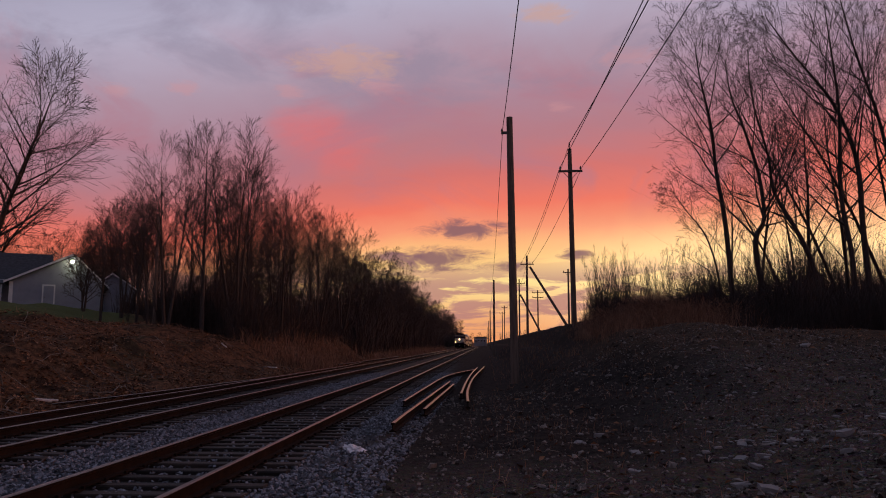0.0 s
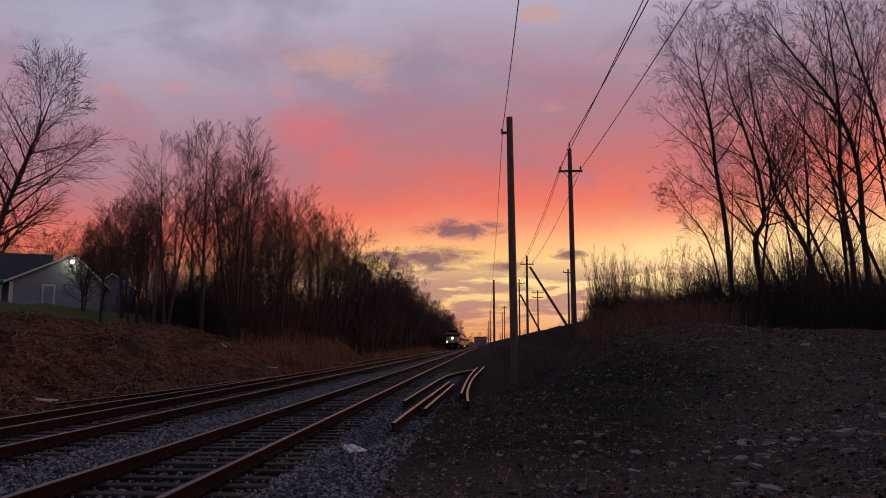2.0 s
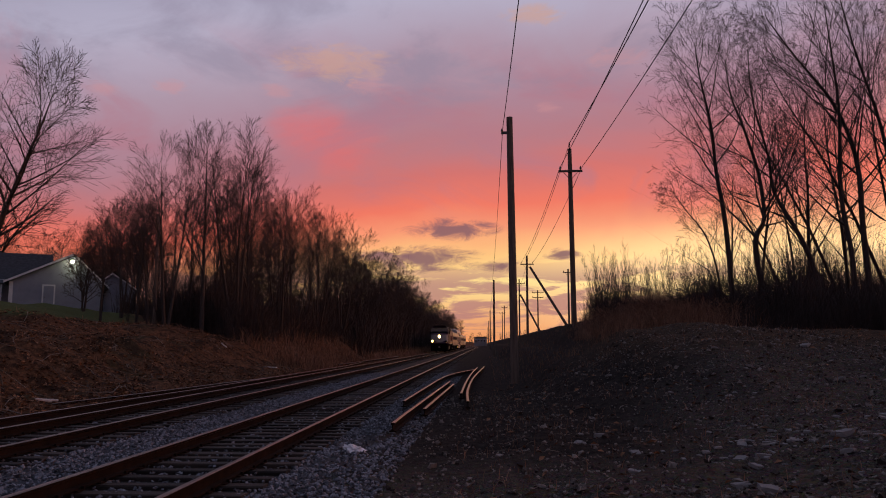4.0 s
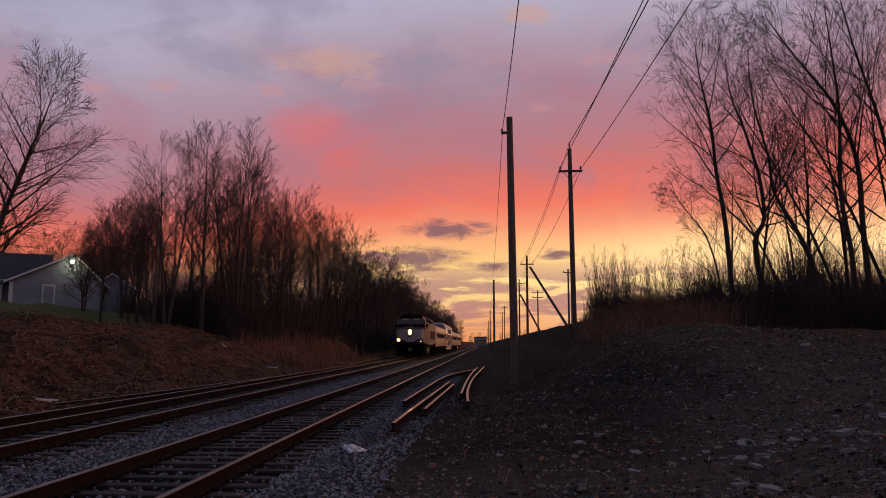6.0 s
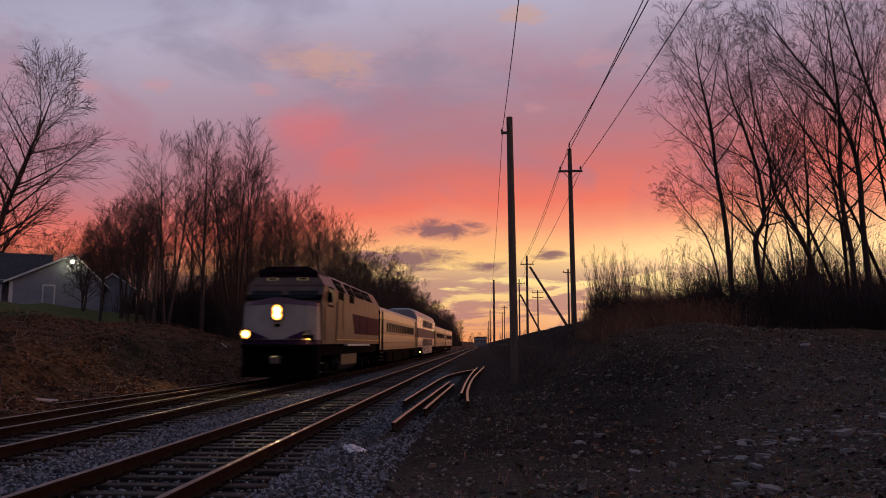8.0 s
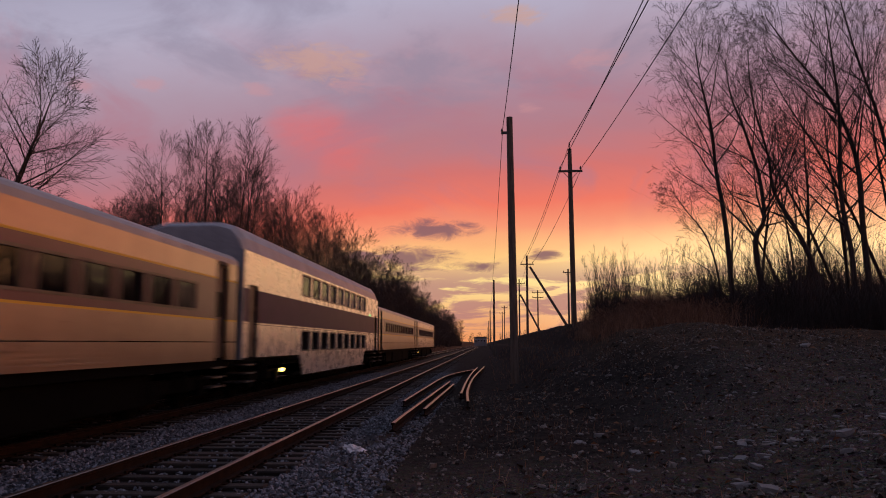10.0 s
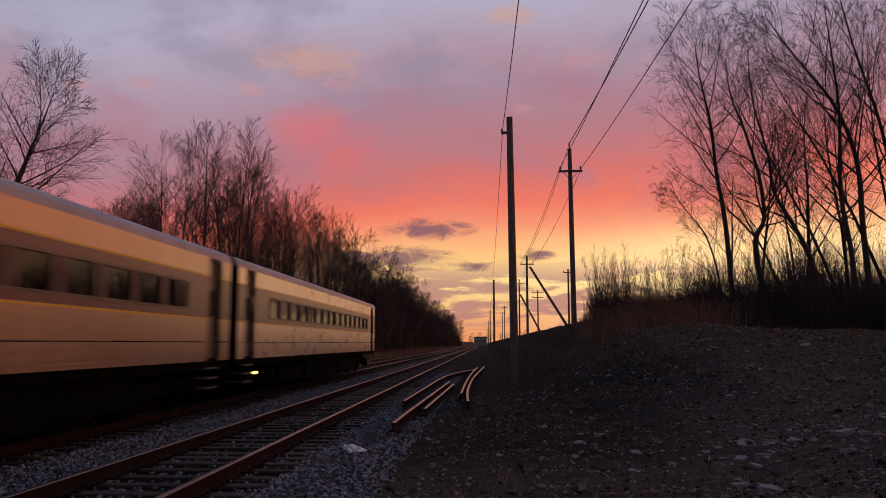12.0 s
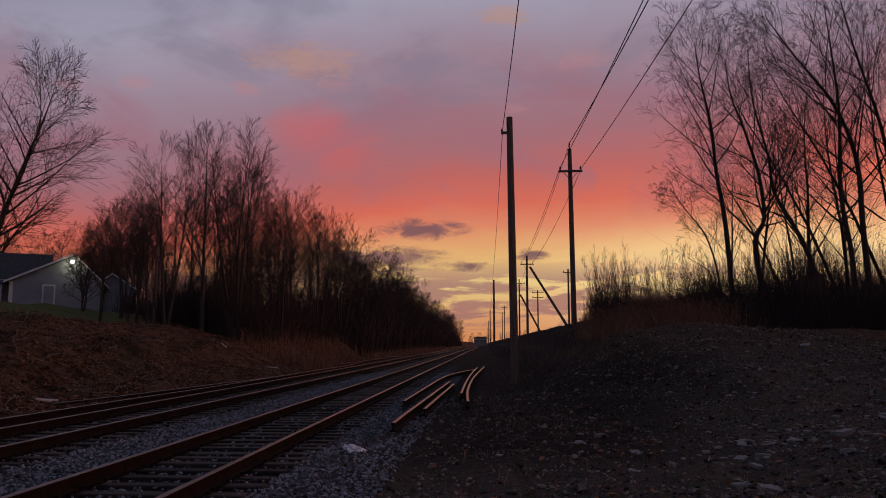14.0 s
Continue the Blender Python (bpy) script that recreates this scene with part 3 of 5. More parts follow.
RIGHT_KINDS = [make_tree("bare_tree", 51 + i, 15.0, 0.14, EAST, lean=l, levels=4, kids=k, bare=b, angle=(22, 46),
                         ratio=(0.36, 0.46, 0.58, 0.72), rise=0.04, wobble=w, group="trees along the east bank", fork=fk, thin=0.9)
               for i, (l, k, b, fk, w) in enumerate([((-0.10, 0.0), (18, 7, 5, 2), 0.28, 0, 0.05), ((-0.22, 0.05), (16, 7, 5, 2), 0.34, 0, 0.08), ((0.06, 0.0), (17, 7, 5, 2), 0.32, 0, 0.06), ((-0.12, 0.0), (11, 7, 5, 2), 0.36, 2, 0.07)])]
# the trees at the front of the east wood, each with its own bent trunk: place, trunk line (x, z), radius, first limb, limbs
EAST_FRONT = [((10.6, 34.0), [(0, -0.3), (-0.45, 4.4), (-0.85, 7.0), (-1.15, 9.0), (-1.6, 11.4), (-1.9, 12.8)], 0.16, 0.40, 17),
              ((10.35, 34.6), [(0, -0.3), (-0.3, 2.4), (-0.9, 4.2), (-1.7, 5.4), (-2.3, 6.3)], 0.075, 0.30, 13),
              ((12.15, 33.6), [(0, -0.3), (-0.7, 2.5), (-0.9, 4.0), (-0.5, 4.9), (-0.7, 6.8), (-1.45, 8.8), (-1.9, 10.4), (-2.2, 12.0)], 0.19, 0.34, 16),
              ((14.35, 33.5), [(0, -0.3), (-0.7, 2.7), (-1.35, 4.2), (-2.25, 6.1), (-2.6, 7.6), (-3.2, 10.1), (-3.5, 12.4)], 0.18, 0.36, 17),
              ((15.2, 33.0), [(0, -0.3), (-0.25, 3.1), (-0.55, 6.0), (-0.7, 9.3), (-0.95, 12.0), (-1.3, 14.2)], 0.17, 0.30, 19),
              ((16.0, 33.2), [(0, -0.3), (-0.5, 4.2), (-0.7, 7.4), (-1.6, 9.9), (-3.2, 12.0), (-4.5, 13.7)], 0.19, 0.36, 18),
              ((16.9, 32.6), [(0, -0.3), (-0.1, 3.5), (-0.9, 8.3), (-1.9, 12.0), (-2.6, 15.0)], 0.16, 0.30, 19)]
SHRUB = [make_tree("shrub", 71 + i, 2.6, 0.022, "leafless thicket shrub with dense thin stems", levels=2, kids=(7, 4), bare=0.12, angle=(20, 55), ratio=(0.5, 0.5), wobble=0.14, thin=1.3, fork=7, category="shrub", group="thicket shrubs") for i in range(3)]
SAPLING = [make_tree("sapling", 81 + i, 5.0, 0.024, "thin leafless sapling on the bank", levels=2, kids=(12, 4), bare=0.2, angle=(14, 30), ratio=(0.24, 0.45), wobble=0.05, thin=0.9, fork=(0, 2, 3)[i], category="sapling", group="saplings") for i in range(3)]
BUSH = [make_tree("dry_bush", 101 + i, 1.7, 0.012, "soft russet dry bush on top of the mound", levels=3, kids=(6, 5, 4), bare=0.1, angle=(20, 50), ratio=(0.5, 0.55, 0.55), wobble=0.12, thin=0.8, fork=9, category="bush", group="bushes on the mound", twig=STRAW) for i in range(2)]
used = set()


def place(kinds, i, x, y, turn, scale, roll=(0, 0)):
    t = kinds[i % len(kinds)]
    ob = plant(t, x, y, turn, scale, first=t.name not in used, roll=roll)
    used.add(t.name)
    return ob


def build_woods():
    rnd = random.Random(5)
    # the large tree by the house
    big = make_tree("bare_tree", 91, 25.0, 0.42, "large spreading bare tree standing behind the house", levels=3, kids=(30, 11, 8), bare=0.10, angle=(28, 58), ratio=(0.52, 0.50, 0.62), thin=4.0, wobble=0.03, rise=0.025, taper=(0.66, 0.62, 0.62, 0.75),
                    spine=[(0, -0.3), (0.8, 4.0), (2.4, 9.5), (3.8, 13.5), (5.2, 17.5), (6.6, 21.5), (7.6, 25.0)])
    plant(big, -57.5, 85.0, first=True)
    yard = make_tree("yard_tree", 95, 4.8, 0.11, "small leafless ornamental tree beside the house", levels=3, kids=(9, 6, 5), bare=0.2, angle=(30, 65), ratio=(0.6, 0.5, 0.5), wobble=0.08, fork=4, thin=3.2, taper=(0.6, 0.6, 0.6, 0.6))
    plant(yard, -31.6, 60.0, first=True)
    place(LEFT_KINDS, 0, -25.4, 50.5, 200.0, 0.62, (0, -3))
    for x, y, k in ((-27.5, 62.0, 1.0), (-28.6, 64.5, 1.1), (-26.4, 60.5, 0.9), (-27.0, 58.0, 0.8), (-25.4, 62.0, 1.1)):
        place(SHRUB, int(10 * k), x, y, 97.0 * k, k)
    # west bank, nearest first
    for x, y, s in ((-21.5, 49, 0.70), (-21.9, 57, 0.74), (-19.5, 47, 0.84), (-18.0, 49, 1.02), (-16.8, 52, 1.05), (-17.5, 57, 1.0), (-19.5, 61, 1.05), (-15.8, 60, 0.92), (-16.4, 66, 0.98), (-25.5, 56, 0.74), (-28.5, 60, 0.76), (-31, 66, 0.72), (-24.0, 58, 0.78), (-37, 77, 0.8), (-34, 75, 0.88), (-42, 84, 0.8), (-30, 70, 0.85), (-45, 86, 0.75),
                    (-18.5, 69, 1.05), (-15.6, 72, 0.95), (-17, 78, 1.0), (-15.4, 83, 0.9), (-18, 86, 1.0), (-22.0, 64, 0.9), (-20, 74, 1.0)):
        place(LEFT_KINDS, rnd.randrange(4), x, y, rnd.uniform(0, 360), s * rnd.uniform(0.93, 1.05))
    # woods behind the house and deeper in the bank
    for k in range(36):
        y = rnd.uniform(84, 125)
        x = rnd.uniform(-0.72, -0.24) * y
        place(FAR_KINDS, rnd.randrange(3), x, y, rnd.uniform(0, 360), rnd.uniform(0.75, 1.0))
    for k in range(8):
        y = rnd.uniform(74, 96)
        place(FAR_KINDS, rnd.randrange(3), rnd.uniform(-0.60, -0.30) * y, y, rnd.uniform(0, 360), rnd.uniform(0.6, 0.85))
    y = 66.0
    while y < 430:
        for x0 in (-15.0, -18.5, -23.0):
            if y > 88 or x0 < -20:
                place(FAR_KINDS, rnd.randrange(3), x0 + rnd.uniform(-1.3, 1.3), y + rnd.uniform(-3, 3), rnd.uniform(0, 360), rnd.uniform(0.85, 1.08))
        y += 5.5 if y < 190 else 14
    # distant woods beyond the end of the straight
    for k in range(18):
        place(FAR_KINDS, rnd.randrange(3), -46 + 5.2 * k + rnd.uniform(-2, 2), rnd.uniform(545, 660), rnd.uniform(0, 360), rnd.uniform(0.55, 0.85))
    # east bank
    for n, ((x, y), line, r, b, k) in enumerate(EAST_FRONT):
        t = make_tree("bare_tree", 151 + n, line[-1][1], 0.8 * r, EAST, levels=4, kids=(k + 3, 7, 5, 3), bare=b - 0.06, angle=(28, 56), ratio=(0.38, 0.46, 0.58, 0.72), rise=0.035, wobble=0.075,
                      group="trees along the east bank", thin=0.9, spine=[(x1 + 0.05 * z1, z1) for x1, z1 in line])
        plant(t, x, y, first=True)
    for i, x, y, s, r in ((0, 17.6, 32, 1.05, 3), (3, 18.8, 36, 1.0, 0), (1, 19.5, 31, 1.0, 0), (0, 21.5, 34, 1.05, 3), (2, 23, 38, 1.0, 0), (2, 14.6, 42, 0.8, 2), (0, 20.5, 45, 0.95, 0), (1, 26, 44, 1.0, 0),
                          (3, 17.0, 43, 0.85, 0), (2, 12.6, 40, 0.6, -4), (3, 18.0, 39, 1.0, 0), (0, 15.6, 38, 0.9, 0)):
        place(RIGHT_KINDS, i, x, y, rnd.uniform(-25, 25), s, (0, r))
    for k in range(140):
        x, y = rnd.uniform(6.3, 14.5), rnd.uniform(35, 50)
        place(SAPLING, rnd.randrange(3), x, y, rnd.uniform(0, 360), rnd.uniform(0.55, 1.0))
    for k in range(60):
        x, y = rnd.uniform(11, 30), rnd.uniform(38, 52)
        place(SAPLING, rnd.randrange(3), x, y, rnd.uniform(0, 360), rnd.uniform(0.7, 1.3))
    for k in range(46):
        y = rnd.uniform(30, 38)
        place(BUSH, rnd.randrange(2), 0.10 * y + 1.2 + 5.4 * rnd.random(), y, rnd.uniform(0, 360), rnd.uniform(0.6, 0.95))
    # thickets
    for k in range(70):
        x = rnd.uniform(8.5, 27)
        y = 27.5 + rnd.uniform(0, 8) + max(0, 11 - x) * 0.8
        place(SHRUB, rnd.randrange(3), x, y, rnd.uniform(0, 360), rnd.uniform(0.55, 0.95))
    for k in range(55):
        y = 48 + 110 * rnd.random() ** 1.6
        x = -14.6 - 6.0 * rnd.random()
        place(SHRUB, rnd.randrange(3), x, y, rnd.uniform(0, 360), rnd.uniform(0.7, 1.4))
    for k in range(24):
        y = 50 + 50 * rnd.random()
        place(SAPLING, rnd.randrange(3), -0.30 * y - 3 * rnd.random(), y, rnd.uniform(0, 360), rnd.uniform(1.0, 1.7))


build_woods()


# ---- poles and wires ----
def pole(name, x, y, h, r, label, arm=None, lean=(0, 0), z=None, arms2=False):
    z = height(x, y) if z is None else z
    ob = empty(name, pose(x, y, z, lean[0], lean[1], 0), label, "utility pole", "poles beside the railway")
    part("post", rods(((0, 0, -0.4), (0, 0, h * 0.5), r, r * 0.9), ((0, 0, h * 0.5), (0, 0, h), r * 0.9, r * 0.74), n=12), POLE, ob)
    if arm:
        for zz in ((h - arm[1], h - arm[1] - 0.9) if arms2 else (h - arm[1],)):
            w = arm[0]
            part("crossarm", boxes((-w / 2, -r - 0.06, zz - 0.06, w / 2, -r + 0.04, zz + 0.06), bevel=0.008), POLE, ob)
            for sx in (-w / 2 + 0.1, w / 2 - 0.1):
                part("insulator", rods(((sx, -r, zz + 0.06), (sx, -r, zz + 0.12), 0.02, 0.02), ((sx, -r, zz + 0.12), (sx, -r, zz + 0.2), 0.065, 0.05), ((sx, -r, zz + 0.2), (sx, -r, zz + 0.27), 0.05, 0.03), n=8), INSULATOR, ob)
            part("arm_brace", rods(((-w * 0.3, -r, zz - 0.05), (0, -r, zz - 0.5), 0.015), ((w * 0.3, -r, zz - 0.05), (0, -r, zz - 0.5), 0.015), n=5), DARKMETAL, ob)
    return ob


def wire(a, b, sag, r=0.016, label="thin black overhead wire"):
    a, b = Vector(a), Vector(b)
    pts = [a.lerp(b, t) - Vector((0, 0, sag * 4 * t * (1 - t))) for t in (i / 16 for i in range(17))]
    v, f = [], []
    tube(v, f, [p - a for p in pts], [r] * 17, 4)
    ob = raw("overhead_wire", v, f, CABLE)
    ob.matrix_basis = Matrix.Translation(a)
    tagged(ob, label, "wire", "overhead wires")


def build_poles():
    p1 = pole("telegraph_pole", 1.1, 30, 10.35, 0.165, "tall weathered wooden telegraph pole with one side bracket", lean=(0, -0.6))
    part("bracket", boxes((-0.34, -0.05, 9.68, 0.0, 0.05, 9.78), bevel=0.01), DARKMETAL, p1)
    part("insulator", rods(((-0.30, 0, 9.78), (-0.30, 0, 9.9), 0.05, 0.03)), INSULATOR, p1)
    p2 = pole("utility_pole", 4.75, 42.4, 9.55, 0.15, "dark wooden utility pole with a short crossarm", arm=(1.3, 1.28), lean=(0, -0.4))
    part("top_pin", rods(((0, 0, 9.5), (0, 0, 9.82), 0.03, 0.02), ((0, 0, 9.75), (0, 0, 9.92), 0.055, 0.03)), INSULATOR, p2)
    for y, h in ((100, 9.6), (185, 9.4), (280, 9.4), (380, 9.4)):
        pole("telegraph_pole", 1.1, y, h, 0.15, "plain weathered wooden telegraph pole")
    a = pole("utility_pole", 4.75, 89, 8.9, 0.15, "wooden utility pole with a crossarm and a leaning prop", arm=(1.5, 1.0))
    part("prop", rods(((0.35, 0, 7.6), (5.2, -1.4, -0.6), 0.13, 0.16), n=8), POLE, a)
    b = pole("utility_pole", 6.1, 141, 10.2, 0.15, "wooden utility pole with a crossarm and a leaning prop", arm=(2.0, 0.8))
    part("prop", rods(((0.2, 0, 7.4), (4.4, -1.2, -0.8), 0.15, 0.16), n=8), POLE, b)
    pole("utility_pole", 10.0, 150, 9.6, 0.15, "wooden utility pole with two crossarms", arm=(2.2, 0.5), arms2=True)
    pole("utility_pole", 11.2, 106, 9.5, 0.15, "wooden utility pole with a crossarm", arm=(1.5, 0.5))
    pole("utility_pole", 5.3, 220, 9.3, 0.15, "wooden utility pole with a crossarm", arm=(2.0, 0.5))
    pole("utility_pole", 5.6, 262, 9.3, 0.15, "wooden utility pole with a crossarm", arm=(2.0, 0.5))
    pole("telegraph_pole", -23.7, 55, 8.2, 0.13, "plain grey wooden pole standing among the bank trees")
    # wires
    z2 = height(4.75, 42.4)
    top2 = (4.70, 42.4, z2 + 9.9)
    l2, r2 = (4.15, 42.3, z2 + 8.53), (5.35, 42.3, z2 + 8.53)
    za = height(4.75, 89)
    topa, la, ra = (4.75, 89, za + 8.8), (4.1, 88.8, za + 8.1), (5.4, 88.8, za + 8.1)
    wire(top2, (5.5, -6, z2 + 9.6), 0.5, 0.02)
    wire(l2, (4.3, -6, z2 + 8.3), 0.5)
    wire(r2, (5.7, -6, z2 + 8.3), 0.5)
    wire(top2, topa, 0.5, 0.016)
    wire(l2, la, 0.5)
    wire(r2, ra, 0.5)
    z1 = height(1.1, 30)
    w1 = (0.72, 30, z1 + 9.86)
    wire(w1, (1.0, -6, z1 + 9.7), 0.4)
    wire(w1, (0.9, 100, height(1.1, 100) + 9.4), 0.7)
    wire((4.75, 89, za + 8.1), (6.1, 141, height(6.1, 141) + 9.4), 0.7)
    wire((1.0, 100, 9.4), (1.0, 185, 9.3), 0.8)


build_poles()


# ---- loose rails and clutter by the track ----
loose_rail([(-1.72, 14.6, 0.04), (-1.62, 19.8, 0.04), (-1.38, 30.2, 0.05)], "reddish rusty rail lying on the ballast")
loose_rail([(-1.40, 18.0, 0.02), (-1.32, 22.0, 0.02), (-1.18, 29.0, 0.02)], "dull rusty rail lying on the ballast")
loose_rail([(-2.11, 20.3, 0.03), (-2.01, 25.7, 0.04), (-1.86, 33.0, 0.05), (-1.5, 38.0, 0.06), (-0.66, 43.0, 0.08)], "long bent rusty rail lying beside the track")
loose_rail([(-0.45, 19.8, 0.06), (-0.57, 25.1, 0.06), (-0.50, 34.2, 0.07), (-0.1, 48.0, 0.09)], "bent rusty rail beside the telegraph pole")
loose_rail([(-0.72, 22.9, 0.06), (-0.74, 30.7, 0.06), (-0.66, 39.4, 0.07), (-0.5, 46.6, 0.08)], "bent rusty rail beside the telegraph pole")
loose_rail([(-9.72, 14.0, 0.0), (-9.66, 20.0, 0.0), (-9.5, 28.0, 0.0), (-9.4, 52.0, 0.0)], "long spare rail lying along the foot of the bank")
loose_rail([(-11.6, 19.0, -0.08), (-11.0, 24.0, -0.08), (-10.5, 31.0, -0.08), (-9.75, 38.5, -0.06), (-9.7, 52.0, -0.06), (-10.3, 66.0, -0.05)], "long bent spare rail at the foot of the bank")
loose_rail([(-10.9, 58.0, -0.05), (-10.4, 70.0, 0.0), (-10.2, 92.0, 0.0)], "spare rail lying at the foot of the bank")


# ---- litter and stones ----
def rock_mesh(seed):
    rnd = random.Random(seed)
    bm = bmesh.new()
    bmesh.ops.create_icosphere(bm, subdivisions=2, radius=1.0)
    off = Vector((rnd.uniform(0, 50), rnd.uniform(0, 50), 0))
    for v in bm.verts:
        k = 1 + 0.6 * noise.noise(v.co * 1.3 + off)
        v.co = v.co * k
        for ax in range(3):
            v.co[ax] = max(-0.62, min(0.62, v.co[ax]))
        v.co.z *= 0.5
    me = bpy.data.meshes.new("field_stone")
    bm.to_mesh(me)
    bm.free()
    me.materials.append(STONE)
    return me


def build_stones():
    rnd = random.Random(8)
    kinds = [rock_mesh(i) for i in range(9)]
    spots = [(3.46, 10.21, 0.12), (4.12, 10.86, 0.12), (4.58, 10.57, 0.10), (2.77, 8.92, 0.11), (6.3, 13.8, 0.16), (8.1, 20.5, 0.18), (2.89, 8.39, 0.16), (1.1, 7.4, 0.11), (1.9, 13.5, 0.14), (1.5, 12.9, 0.13)]
    for k in range(110):
        spots.append((rnd.gauss(4.3, 0.95), rnd.gauss(10.8, 1.1), abs(rnd.gauss(0.0, 0.042)) + 0.03))
    for k in range(60):
        spots.append((rnd.uniform(-1.0, 9), rnd.uniform(5, 22), abs(rnd.gauss(0.0, 0.035)) + 0.03))
    for x, y, s in spots:
        ob = new("field_stone", kinds[rnd.randrange(9)])
        ob.matrix_basis = pose(x, y, height(x, y) + s * 0.12, rnd.uniform(-12, 12), rnd.uniform(-12, 12), rnd.uniform(0, 360)) @ Matrix.Diagonal((s * rnd.uniform(0.9, 1.4), s, s * rnd.uniform(0.6, 1.0), 1))
        tagged(ob, "pale weathered stone lying on dark gravel", "stone", "stones on the gravel")


build_stones()


def build_litter():
    bm = bmesh.new()
    bmesh.ops.create_icosphere(bm, subdivisions=4, radius=1.0)
    for v in bm.verts:
        k = 0.75 + 0.5 * noise.fractal(v.co * 2.3, 1.0, 2.0, 4)
        v.co = Vector((v.co.x * 0.20 * k, v.co.y * 0.14 * k, max(v.co.z, -0.2) * 0.12 * k * (1.0 - 0.5 * v.co.x)))
    me = bpy.data.meshes.new("plastic_bag")
    bm.to_mesh(me)
    bm.free()
    me.materials.append(PLASTIC)
    ob = new("plastic_bag", me)
    ob.matrix_basis = pose(-2.08, 12.5, height(-2.08, 12.5) + 0.03)
    tagged(ob, "crumpled white plastic bag lying on the ballast", "plastic bag")
    for x, y, l, turn, roll in ((-12.1, 43.0, 1.35, -18, -12), (-14.0, 41.5, 0.5, -30, 5), (-11.6, 20.4, 0.6, 55, 4), (-11.4, 19.9, 0.4, 40, 10)):
        bm = boxes((-l / 2, -0.06 * l, -0.02, l / 2, 0.06 * l, 0.03), bevel=0.008)
        me = bpy.data.meshes.new("board")
        bm.to_mesh(me)
        bm.free()
        me.materials.append(DRYWOOD)
        ob = new("board", me)
        sl = math.degrees(math.atan2(height(x - 0.3, y) - height(x + 0.3, y), 0.6))
        ob.matrix_basis = pose(x, y, height(x, y) + 0.07) @ pose(0, 0, 0, 0, sl, 0) @ pose(0, 0, 0, 0, 0, turn)
        tagged(ob, "bleached pale board lying on the leafy bank", "board", "boards on the bank")


build_litter()


def blades(name, label, n, area, h, spread, width, material, seed, patchy=0.0):
    """Thin upright blades or stems, each a slender three-sided spike, joined into one."""
    rnd = random.Random(seed)
    verts, faces = [], []
    for _ in range(n):
        x, y = area(rnd)
        z = height(x, y) - 0.03
        l = h(rnd) * max(0.25, 1 + patchy * noise.fractal(Vector((x * 0.30, y * 0.16, seed)), 1.0, 2.0, 3) * 1.6)
        a = rnd.uniform(0, 6.283)
        t = abs(rnd.gauss(0, spread)) * l
        w = width * rnd.uniform(0.6, 1.3)
        b = len(verts)
        for k in range(3):
            verts.append((x + w * math.cos(a + 2.1 * k), y + w * math.sin(a + 2.1 * k), z))
        mx, my, mz = x + 0.35 * t * math.cos(a), y + 0.35 * t * math.sin(a), z + 0.6 * l
        for k in range(3):
            verts.append((mx + 0.7 * w * math.cos(a + 2.1 * k), my + 0.7 * w * math.sin(a + 2.1 * k), mz))
        verts.append((x + t * math.cos(a), y + t * math.sin(a), z + l))
        for k in range(3):
            j = (k + 1) % 3
            faces += [(b + k, b + j, b + 3 + j, b + 3 + k), (b + 3 + k, b + 3 + j, b + 6)]
    ob = raw(name, verts, faces, material)
    return tagged(ob, label, name.replace("_", " "), kind="stuff")


def leaves(n, area, seed):
    """Curled fallen leaves, each a small folded blade."""
    rnd = random.Random(seed)
    verts, faces = [], []
    for _ in range(n):
        x, y = area(rnd)
        z = height(x, y) + 0.015
        s = rnd.uniform(0.035, 0.085)
        m = Euler((rnd.uniform(-0.6, 0.6), rnd.uniform(-0.6, 0.6), rnd.uniform(0, 6.283))).to_matrix()
        b = len(verts)
        for p in ((-1, 0, 0.1), (0, -0.55, 0.35), (1, 0, 0.0), (0, 0.55, 0.35), (0, 0, 0)):
            verts.append(m @ (Vector(p) * s) + Vector((x, y, z)))
        faces += [(b, b + 1, b + 4), (b + 1, b + 2, b + 4), (b + 2, b + 3, b + 4), (b + 3, b, b + 4)]
    ob = raw("fallen_leaves", verts, faces, LEAF)
    return tagged(ob, "curled brown fallen leaves strewn over the bank", "leaves", kind="stuff")


def mound(r):
    while True:
        x, y = r.gauss(6.3, 1.3), r.gauss(33, 3.5)
        if 4.0 < x < 10 and 27 < y < 46:
            return x, y


def west_bank(r):
    while True:
        x, y = -11.0 - 10.5 * r.random() ** 1.3, 14 + 60 * r.random() ** 1.4
        if noise.fractal(Vector((x * 0.5, y * 0.35, 9.0)), 1.0, 2.0, 3) > r.uniform(-0.75, 0.35):
            return x, y


def west_edge(r):
    y = 50 + 130 * r.random() ** 1.5
    x = -14.8 - (9.0 if r.random() < 0.5 else 4.0) * r.random() - (1.5 if r.random() < 0.5 else 0)
    return max(x, -0.425 * y + r.uniform(0, 1.5)), y


def west_deep(r):
    while True:
        x, y = -19 - 16 * r.random(), 64 + 90 * r.random()
        if x > -0.44 * y or y > 92:
            return x, y


